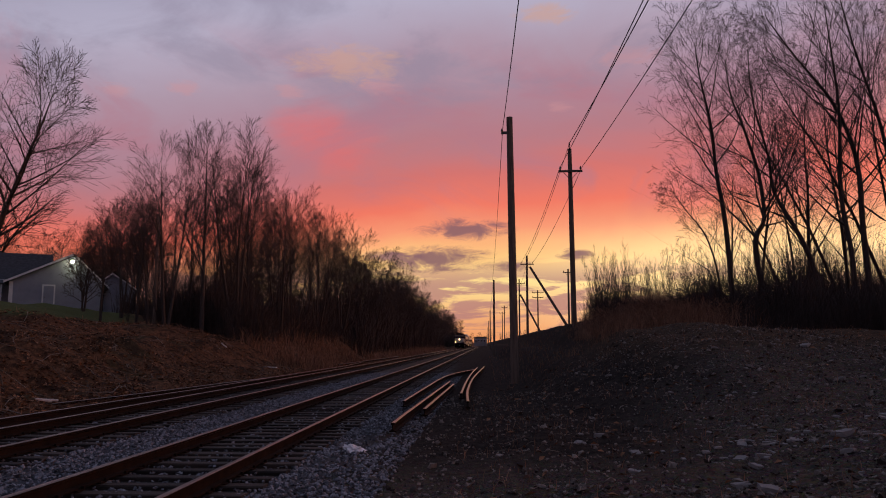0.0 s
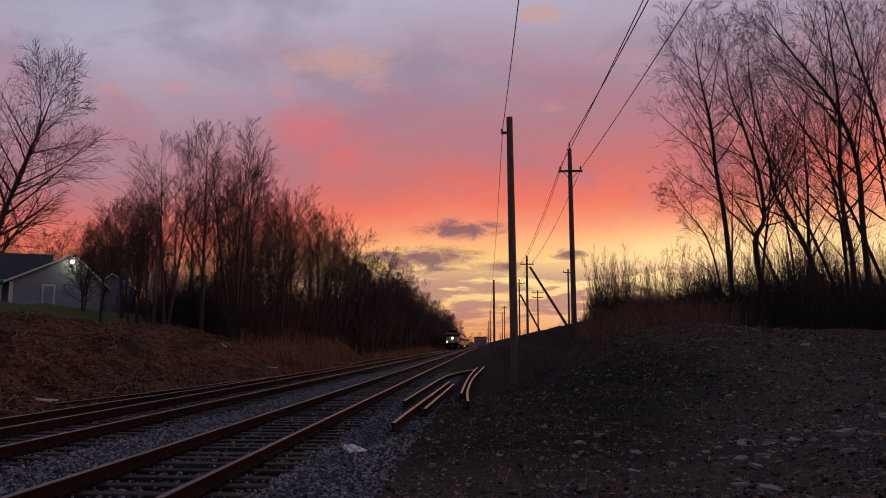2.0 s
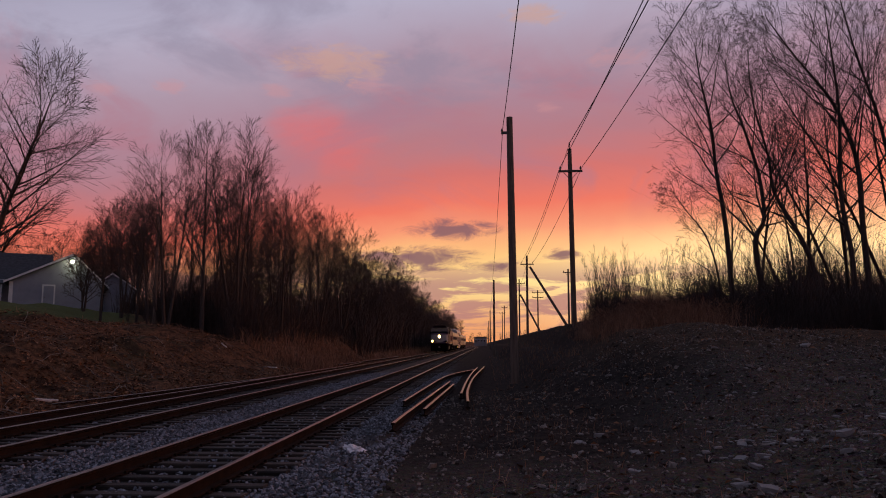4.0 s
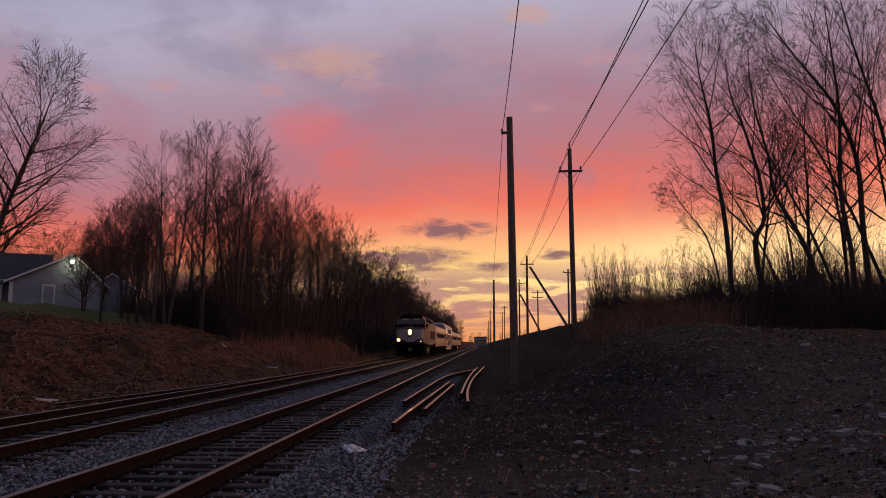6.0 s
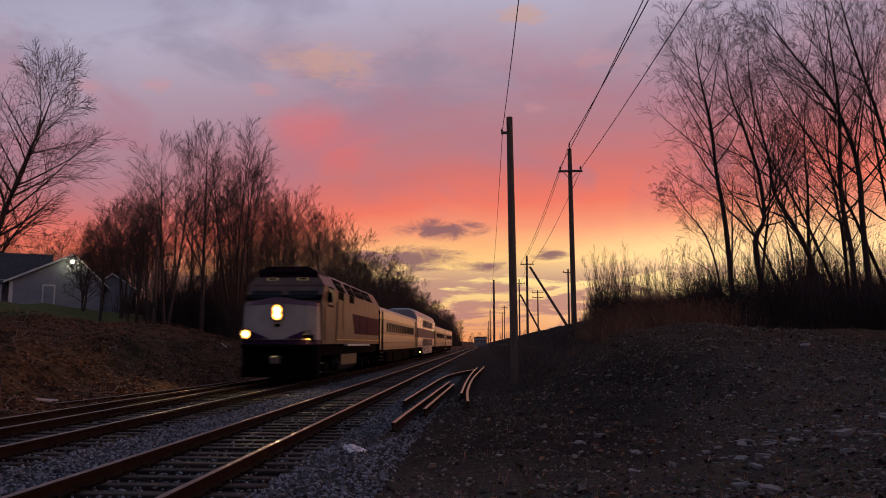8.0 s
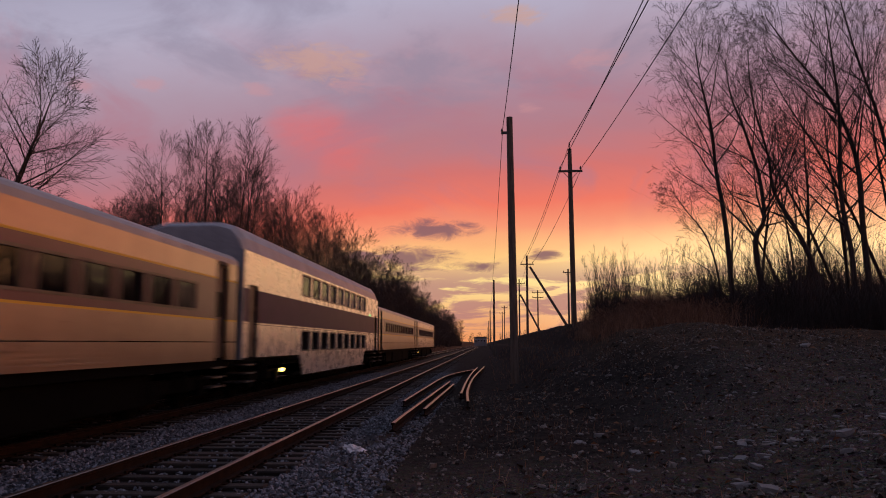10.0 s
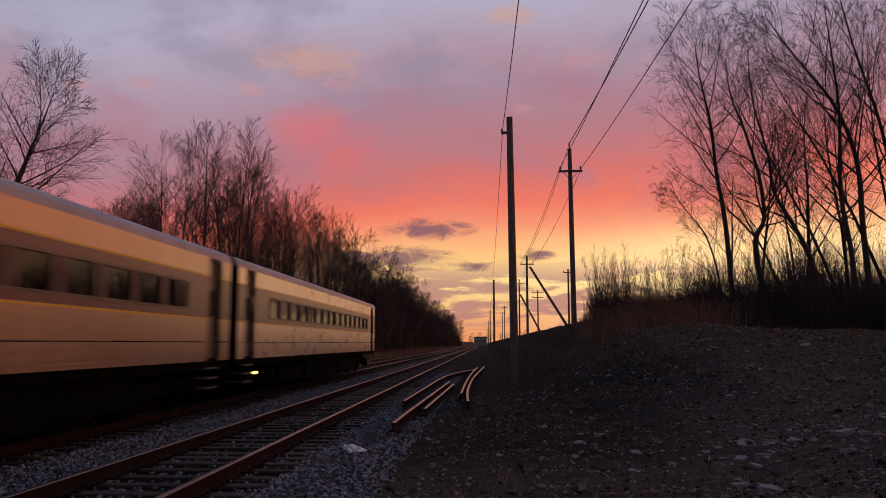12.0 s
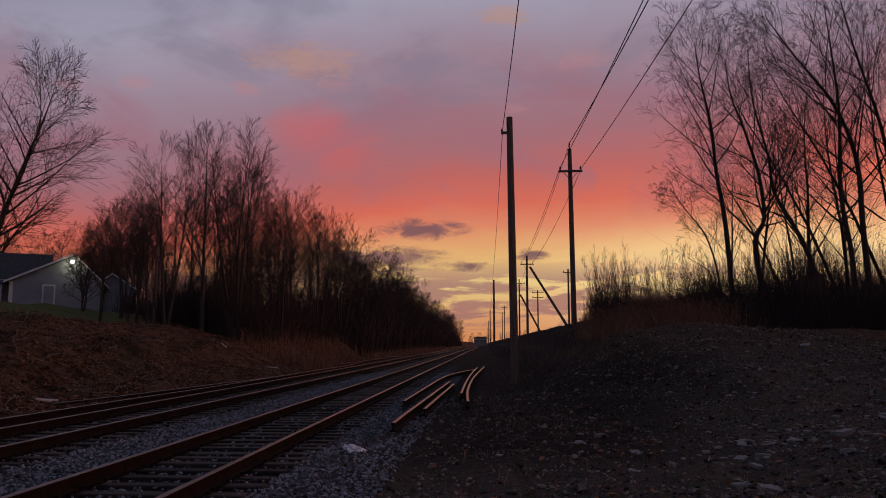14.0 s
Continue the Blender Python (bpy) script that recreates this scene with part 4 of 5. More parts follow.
blades("dry_grass", "tall dry russet grass covering the mound", 18000, mound, lambda r: r.uniform(0.12, 0.6), 0.9, 0.006, STRAW, 21, 0.9)
blades("bank_grass", "withered brown grass and stalks on the leafy bank", 4500, west_bank, lambda r: r.uniform(0.06, 0.35), 0.6, 0.008, STRAW, 22)
blades("verge_grass", "dull withered grass on the slope beside the line", 1500, lambda r: (max(0.4, r.gauss(2.8, 1.3)), 25 + abs(r.gauss(4, 3)) + 72 * r.random() ** 1.5), lambda r: r.uniform(0.08, 0.3), 0.7, 0.008, STRAW, 28, 0.9)
blades("gravel_weeds", "sparse dead weeds on the dark gravel", 3200, lambda r: (r.uniform(-0.5, 11), r.uniform(7, 26)), lambda r: r.uniform(0.04, 0.22), 0.7, 0.005, STRAW, 23)
blades("deep_thicket", "dark tangled undergrowth deep in the bank woods", 5000, west_deep, lambda r: r.uniform(2.0, 6.5), 0.3, 0.022, TWIG, 29, 0.8)
blades("garden_brush", "dark leafless brush at the edge of the lawn beyond the house", 1500, lambda r: (-0.475 * 72 + 5.0 * r.random(), 70 + 10 * r.random()), lambda r: r.uniform(0.8, 2.6), 0.4, 0.022, TWIG, 38, 0.4)
blades("ridge_brush", "dark leafless brush along the ridge behind the dry bushes", 11000, lambda r: (6.0 + 10 * r.random() ** 0.75, 40 + 10 * r.random()), lambda r: r.uniform(0.6, 2.6), 0.35, 0.013, TWIG, 37, 0.6)
blades("east_undergrowth", "dark tangled undergrowth beneath the tall bare trees", 9000, lambda r: (14 + 20 * r.random(), 36 + 14 * r.random()), lambda r: r.uniform(1.5, 4.2), 0.5, 0.013, TWIG, 30, 0.9)
blades("trackside_brush", "low dark brush along the foot of the distant woods", 14000, lambda r: (-12.6 - 6.0 * r.random(), 80 + 340 * r.random() ** 1.3), lambda r: r.uniform(1.0, 4.8), 0.4, 0.05, TWIG, 31, 0.8)
leaves(36000, west_bank, 24)
leaves(700, lambda r: (r.uniform(0, 12), r.uniform(6, 27)), 25)
def sticks(name, label, n, area, seed, size=1.0):
    rnd = random.Random(seed)
    v, f = [], []
    for _ in range(n):
        x, y = area(rnd)
        a, l = rnd.uniform(0, 6.283), rnd.uniform(0.3, 1.6) * size
        pts = []
        for k in range(5):
            px, py = x + math.cos(a) * l * k / 4, y + math.sin(a) * l * k / 4
            pts.append(Vector((px, py, height(px, py) + 0.03 + 0.05 * rnd.random())))
            a += rnd.uniform(-0.25, 0.25)
        r = rnd.uniform(0.007, 0.017) * (0.4 + 0.6 * size)
        tube(v, f, pts, [r, r * 0.9, r * 0.8, r * 0.6, r * 0.4], 4)
    return tagged(raw(name, v, f, DEADWOOD), label, name.replace("_", " "), kind="stuff")


sticks("fallen_sticks", "dead broken sticks lying among the leaves on the bank", 420, west_bank, 33)
sticks("dead_twigs", "dead twigs scattered over the dark gravel", 220, lambda r: (r.uniform(0.3, 11), r.uniform(7, 26)), 34, 0.3)
blades("bank_foot_grass", "withered grass and stalks along the foot of the wooded bank", 11000, lambda r: (-10.6 - 5.0 * r.random(), 48 + 170 * r.random() ** 1.4), lambda r: r.uniform(0.15, 0.9), 0.6, 0.016, STRAW, 35, 0.9)
blades("west_thicket", "dense dark leafless thicket under the bank trees", 26000, west_edge, lambda r: r.uniform(0.8, 3.6), 0.42, 0.018, TWIG, 26, 0.9)
blades("east_thicket", "dense dark leafless thicket along the edge of the gravel", 22000, lambda r: (8.6 + 22 * r.random(), 27.5 + 14 * r.random() ** 1.3), lambda r: r.uniform(0.5, 2.3), 0.75, 0.010, TWIG, 27, 1.0)


# ---- house on the bank ----
def build_house():
    gx, gy, gz = -42.9, 68.2, 4.82
    g = empty("house", pose(gx, gy, gz, 0, 0, 28), "grey-blue sided house with white trim and a low dark shingled roof", "house")
    # gable wall (front, toward the tracks) with clapboards
    wall = part("gable_wall", prism([(0, -0.6), (7.75, -0.6), (7.75, 2.45), (5.15, 4.9), (0, 2.45)], 0.0, 0.12), SIDING, g)
    for i in range(24):
        z0 = i * 0.2
        k = max(0.0, (z0 + 0.2 - 2.45) / 2.45)
        a0, b0 = 5.15 * k, 7.75 - 2.6 * k
        if b0 - a0 > 0.2:
            part("clapboard", prism([(-0.004, z0 + 0.2), (-0.03, z0), (0.0, z0), (0.0, z0 + 0.2)], a0, b0, "x"), SIDING, wall)
    part("side_wall", boxes((0, 0.1, 0, 0.15, 9, 2.5), (7.6, 0.1, 0, 7.75, 9, 2.5)), SIDING, g)
    bm = bmesh.new()
    for p, q in (((-0.45, 2.28), (5.15, 4.98)), ((5.15, 4.98), (8.3, 1.95))):
        add_prism(bm, [p, q, (q[0], q[1] + 0.16), (p[0], p[1] + 0.16)], -0.35, 9.3)
    bmesh.ops.recalc_face_normals(bm, faces=bm.faces)
    part("roof", bm, SHINGLE, g)
    bm = bmesh.new()
    for p, q in (((-0.45, 2.24), (5.15, 4.94)), ((5.15, 4.94), (8.3, 1.91))):
        add_prism(bm, [p, q, (q[0], q[1] + 0.2), (p[0], p[1] + 0.2)], -0.42, -0.36)
    bmesh.ops.recalc_face_normals(bm, faces=bm.faces)
    part("bargeboard", bm, TRIM, g, "white bargeboard")
    part("corner_board", boxes((-0.02, -0.06, 0, 0.3, -0.035, 2.4)), TRIM, g)
    d = part("door", boxes((2.78, -0.09, 0.05, 3.62, -0.04, 2.05)), SIDING, g, "plain grey side door in a white frame")
    part("door_frame", boxes((2.66, -0.11, 0.0, 2.78, -0.035, 2.2), (3.62, -0.11, 0.0, 3.74, -0.035, 2.2), (2.78, -0.11, 2.05, 3.62, -0.035, 2.2)), TRIM, d)
    part("door_handle", rods(((2.88, -0.09, 1.0), (2.88, -0.16, 1.0), 0.04)), DARKMETAL, d)
    lamp = part("wall_lamp", rods(((5.05, -0.05, 4.55), (5.05, -0.42, 4.6), 0.04), ((5.05, -0.42, 4.6), (5.05, -0.5, 4.45), 0.10, 0.14)), DARKMETAL, g)
    part("bulb", rods(((5.05, -0.5, 4.45), (5.05, -0.52, 4.25), 0.13, 0.13)), PORCH, lamp, "lit pale bulb")
    # rear wing with a smaller gable
    part("rear_wing_wall", prism([(7.9, -0.5), (10.7, -0.5), (10.7, 2.1), (8.6, 3.45), (7.9, 2.9)], 1.5, 9.0), SIDING, g)
    bm = bmesh.new()
    for p, q in (((7.75, 2.86), (8.6, 3.5), ), ((8.6, 3.5), (11.05, 1.85))):
        add_prism(bm, [p, q, (q[0], q[1] + 0.14), (p[0], p[1] + 0.14)], 1.3, 9.2)
    bmesh.ops.recalc_face_normals(bm, faces=bm.faces)
    part("rear_wing_roof", bm, SHINGLE, g)
    bm = bmesh.new()
    for p, q in (((7.75, 2.82), (8.6, 3.46)), ((8.6, 3.46), (11.05, 1.81))):
        add_prism(bm, [p, q, (q[0], q[1] + 0.12), (p[0], p[1] + 0.12)], 1.24, 1.29)
    bmesh.ops.recalc_face_normals(bm, faces=bm.faces)
    part("rear_bargeboard", bm, TRIM, g)
    # main block
    part("main_wall", boxes((-9, 4.0, 0, -0.2, 12, 2.9)), SIDING, g)
    part("main_roof", prism([(3.4, 2.85), (7.6, 5.75), (12.4, 2.7), (12.4, 2.55), (7.6, 5.6), (3.4, 2.7)], -10, 3.2, "x"), SHINGLE, g)
    part("gutter", boxes((-10, 3.28, 2.66, 1.2, 3.42, 2.8)), TRIM, g)
    part("porch_roof", prism([(1.2, 2.35), (4.2, 2.95), (4.2, 2.8), (1.2, 2.2)], -10, -0.6, "x"), SHINGLE, g)
    for px in (-0.75, -2.6, -5.2):
        part("porch_post", boxes((px - 0.07, 1.3, 0, px + 0.07, 1.44, 2.28)), TRIM, g)
    part("porch_floor", boxes((-10, 1.2, -0.1, -0.6, 4.0, 0.12)), DRYWOOD, g)
    w = part("window_frame", boxes((-1.9, 3.92, 0.9, -0.9, 3.99, 2.1)), TRIM, g)
    part("pane", boxes((-1.82, 3.90, 0.98, -0.98, 3.925, 2.02)), HOUSEPANE, w)
    ac = empty("heat_pump", pose(gx - 1.0, gy - 0.9, height(gx - 1.0, gy - 0.9)), "dark air-conditioning unit beside the house wall", "air conditioner")
    part("casing", boxes((-0.45, -0.35, 0, 0.45, 0.35, 0.75), bevel=0.03), BLACK, ac)
    part("grille", boxes(*[(-0.4, -0.365, 0.1 + 0.08 * i, 0.4, -0.352, 0.13 + 0.08 * i) for i in range(7)]), DARKMETAL, ac)


build_house()


def build_far_building():
    b = empty("trackside_building", pose(-3.4, 520, 0.0), "pale flat-roofed building far down the line", "building")
    part("wall", boxes((-4.2, 0, -0.5, 4.2, 14, 5.6)), CONCRETE, b)
    part("roof", boxes((-4.5, -0.3, 5.6, 4.5, 14.3, 6.0)), SHINGLE, b)
    for i in range(4):
        w = part("window", boxes((-3.6 + 1.9 * i, -0.12, 2.6, -2.4 + 1.9 * i, -0.02, 4.2)), TRIM, b)
        part("pane", boxes((-3.5 + 1.9 * i, -0.15, 2.7, -2.5 + 1.9 * i, -0.125, 4.1)), HOUSEPANE, w)


build_far_building()


# ---- the train ----
def wall_grid(bm, xs, ys, zs, holes, thick):
    """A side wall from its breaks along y and z, with the cells in holes left open; xs(z) gives its face."""
    s = 1 if xs(zs[0]) > 0 else -1
    for i in range(len(ys) - 1):
        for j in range(len(zs) - 1):
            if (i, j) in holes:
                continue
            a, b = zs[j], zs[j + 1]
            for off in (0.0, thick):
                q = [(xs(a) - s * off, ys[i], a), (xs(a) - s * off, ys[i + 1], a), (xs(b) - s * off, ys[i + 1], b), (xs(b) - s * off, ys[i], b)]
                bm.faces.new([bm.verts.new(p) for p in q])
    for i, j in holes:
        a, b = zs[j], zs[j + 1]
        o, k = xs(a), xs(a) - s * thick
        for p, q in (((ys[i], a), (ys[i + 1], a)), ((ys[i + 1], a), (ys[i + 1], b)), ((ys[i + 1], b), (ys[i], b)), ((ys[i], b), (ys[i], a))):
            bm.faces.new([bm.verts.new(v) for v in ((o, p[0], p[1]), (o, q[0], q[1]), (k, q[0], q[1]), (k, p[0], p[1]))])


def truck(parent, y, radius=0.46):
    bm = boxes((-1.25, y - 1.75, 0.42, -1.05, y + 1.75, 0.72), (1.05, y - 1.75, 0.42, 1.25, y + 1.75, 0.72), (-1.1, y - 0.3, 0.4, 1.1, y + 0.3, 0.8), bevel=0.03)
    for sx in (-1.2, 1.2):
        for yy in (y - 1.3, y + 1.3):
            add_box(bm, sx - 0.12, yy - 0.2, 0.3, sx + 0.12, yy + 0.2, 0.66)
        add_rod(bm, (sx, y - 0.25, 0.45), (sx, y - 0.25, 0.85), 0.12)
        add_rod(bm, (sx, y + 0.25, 0.45), (sx, y + 0.25, 0.85), 0.12)
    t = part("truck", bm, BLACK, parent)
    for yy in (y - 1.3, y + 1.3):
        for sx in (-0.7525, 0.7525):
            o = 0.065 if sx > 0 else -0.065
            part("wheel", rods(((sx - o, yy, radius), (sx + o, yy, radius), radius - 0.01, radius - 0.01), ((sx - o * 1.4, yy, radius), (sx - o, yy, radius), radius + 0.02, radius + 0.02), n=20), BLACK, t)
        part("axle", rods(((-1.1, yy, radius), (1.1, yy, radius), 0.08)), DARKMETAL, t)


def side_windows(car, windows, xface, zlo, zhi):
    for y0, y1 in windows:
        for s in (-1, 1):
            x = s * xface
            bm = boxes((min(x, x + s * 0.012), y0 - 0.05, zlo - 0.05, max(x, x + s * 0.012), y1 + 0.05, zlo), (min(x, x + s * 0.012), y0 - 0.05, zhi, max(x, x + s * 0.012), y1 + 0.05, zhi + 0.05),
                       (min(x, x + s * 0.012), y0 - 0.05, zlo, max(x, x + s * 0.012), y0, zhi), (min(x, x + s * 0.012), y1, zlo, max(x, x + s * 0.012), y1 + 0.05, zhi))
            w = part("window", bm, DARKMETAL, car)
            part("pane", boxes((x - s * 0.04 - 0.004, y0, zlo, x - s * 0.04 + 0.004, y1, zhi)), PANE, w)


def seats(car, y0, y1, zf, x_list=(-0.95, 0.95)):
    y = y0
    while y < y1:
        for sx in x_list:
            part("seat", boxes((sx - 0.5, y, zf + 0.4, sx + 0.5, y + 0.45, zf + 0.5), (sx - 0.5, y + 0.42, zf + 0.45, sx + 0.5, y + 0.55, zf + 1.1), bevel=0.03), SEATCLOTH, car)
        y += 1.7


def coach_body(car, L, windows, doors, zb, z_win, z_top, xf, paint):
    """Both side walls with through window openings; bands carry silver, purple and yellow."""
    bands = [(zb, zb + 0.42, paint), (zb + 0.44, z_win[0] - 0.22, paint), (z_win[0] - 0.22, z_win[0] - 0.18, YELLOW), (z_win[0] - 0.18, z_win[1] + 0.22, MAROON), (z_win[1] + 0.22, z_win[1] + 0.26, YELLOW), (z_win[1] + 0.26, z_top, paint)]
    for s in (-1, 1):
        for z0, z1, m in bands:
            has = z0 < z_win[0] < z1
            side_spans(car, s * xf, L, z0, z1, z_win if has else None, windows if has else [], doors, m)


def side_spans(car, x, L, z0, z1, wz, wins, doors, material):
    """One band of a side wall, in a piece for each stretch between the doors."""
    spans, y = [], 0.12
    for d0, d1 in doors:
        spans.append((y, d0))
        y = d1
    spans.append((y, L - 0.12))
    for a, b in spans:
        bm = bmesh.new()
        ws = [w for w in wins if w[0] >= a and w[1] <= b]
        ys = sorted({a, b, *[v for w in ws for v in w]})
        zs = [z0, wz[0], wz[1], z1] if ws else [z0, z1]
        wall_grid(bm, lambda z: x, ys, zs, {(ys.index(w[0]), 1) for w in ws}, 0.06)
        bmesh.ops.remove_doubles(bm, verts=bm.verts, dist=0.0005)
        part("side_panel", bm, material, car)


def flutes(car, L, zs, xf, doors, material):
    for s in (-1, 1):
        bm = bmesh.new()
        for z in zs:
            y = 0.15
            for d0, d1 in [*doors, (L - 0.15, L)]:
                x0, x1 = sorted((s * xf, s * (xf + 0.014)))
                add_box(bm, x0, y, z, x1, d0, z + 0.035)
                y = d1
        part("fluting", bm, material, car)


def roof_section(xf, z_side, z_top, n=9, drop=0.0):
    """Arched roof from one eave to the other, with thickness."""
    outer = []
    for i in range(n + 1):
        a = math.pi * i / n
        c, s = math.cos(a), math.sin(a)
        outer.append((xf * math.copysign(abs(c) ** 0.55, c), z_side + (z_top - z_side) * abs(s) ** 0.75))
    inner = [(x * 0.96, z - 0.06) for x, z in reversed(outer)]
    return outer + inner


def end_frame(car, L, xf, zb, z_top, xs_door=0.45, material=BLACK):
    for y0, y1 in ((0.02, 0.12), (L - 0.12, L - 0.02)):
        part("end_wall", boxes((-xf, y0, zb, -xs_door, y1, z_top), (xs_door, y0, zb, xf, y1, z_top), (-xs_door, y0, zb + 2.1, xs_door, y1, z_top)), material, car)
        part("end_door", boxes((-xs_door, (y0 + y1) / 2 - 0.02, zb, xs_door, (y0 + y1) / 2 + 0.02, zb + 2.1)), DARKMETAL, car)
    for y0, y1 in ((-0.18, 0.02), (L - 0.02, L + 0.18)):
        part("diaphragm", boxes((-0.62, y0, zb, -0.46, y1, zb + 2.25), (0.46, y0, zb, 0.62, y1, zb + 2.25), (-0.62, y0, zb + 2.25, 0.62, y1, zb + 2.4)), BLACK, car)
        part("coupler", boxes((-0.12, min(y0, y1) - 0.12, 0.72, 0.12, max(y0, y1) + 0.12, 0.98), bevel=0.03), DARKMETAL, car)


CAR = 25.9


COACH = 25.2


def build_coach(label, paint=SILVER):
    L = COACH - 0.4
    car = empty("passenger_coach", Matrix(), label, "railway coach", "coaches of the train")
    wins = [(3.1 + 1.27 * i, 3.1 + 1.27 * i + 1.02) for i in range(15)]
    doors = [(0.75, 1.6), (L - 1.6, L - 0.75)]
    xf, zb, zt = 1.52, 1.08, 3.42
    coach_body(car, L, wins, doors, zb, (2.23, 2.76), zt, xf, paint)
    flutes(car, L, [1.14 + 0.075 * i for i in range(4)], xf, doors, paint)
    part("roof", prism(roof_section(xf, zt, 3.80, 14), 0.04, L - 0.04), GREYROOF, car)
    part("floor", boxes((-1.45, 0.1, 1.02, 1.45, L - 0.1, 1.14)), BLACK, car)
    part("ceiling", boxes((-1.3, 0.15, 3.36, 1.3, L - 0.15, 3.40)), INSIDE, car)
    for ly in range(4, 22, 3):
        part("ceiling_lamp", boxes((-0.06, ly, 3.32, 0.06, ly + 0.9, 3.355)), CABIN, car)
    seats(car, 3.2, L - 3.6, 1.14)
    side_windows(car, wins, xf, 2.23, 2.76)
    end_frame(car, L, xf, zb, zt)
    for d0, d1 in doors:
        for s in (-1, 1):
            x = s * (xf - 0.16)
            dr = part("vestibule_door", boxes((min(x, x + s * 0.05), d0, zb, max(x, x + s * 0.05), d1, 2.1), (min(x, x + s * 0.05), d0, 2.7, max(x, x + s * 0.05), d1, zt), (min(x, x + s * 0.05), d0, 2.1, max(x, x + s * 0.05), d0 + 0.16, 2.7),
                                              (min(x, x + s * 0.05), d1 - 0.16, 2.1, max(x, x + s * 0.05), d1, 2.7)), DARKMETAL, car)
            part("pane", boxes((x, d0 + 0.16, 2.1, x + s * 0.02, d1 - 0.16, 2.7)), PANE, dr)
            part("steps", boxes(*[(s * 0.9 if s > 0 else -1.5, d0 + 0.05, 0.45 + 0.22 * k, s * 1.5 if s > 0 else -0.9, d1 - 0.05, 0.49 + 0.22 * k) for k in range(3)]), DARKMETAL, car)
    # equipment boxes, widened and deepened to stand in for the shade beneath
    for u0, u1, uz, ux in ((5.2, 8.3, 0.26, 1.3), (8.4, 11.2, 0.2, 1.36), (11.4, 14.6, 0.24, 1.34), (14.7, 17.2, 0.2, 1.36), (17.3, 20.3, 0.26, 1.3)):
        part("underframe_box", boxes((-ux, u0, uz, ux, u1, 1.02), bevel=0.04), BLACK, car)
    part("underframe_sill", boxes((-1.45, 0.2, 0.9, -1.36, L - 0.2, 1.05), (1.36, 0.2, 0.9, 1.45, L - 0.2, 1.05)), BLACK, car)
    part("roof_vent", boxes(*[(-0.5, y, 3.78, 0.5, y + 0.9, 3.87) for y in (3.0, 8.6, 14.2, 20.4)], bevel=0.03), GREYROOF, car)
    truck(car, 3.0)
    truck(car, L - 3.0)
    return car


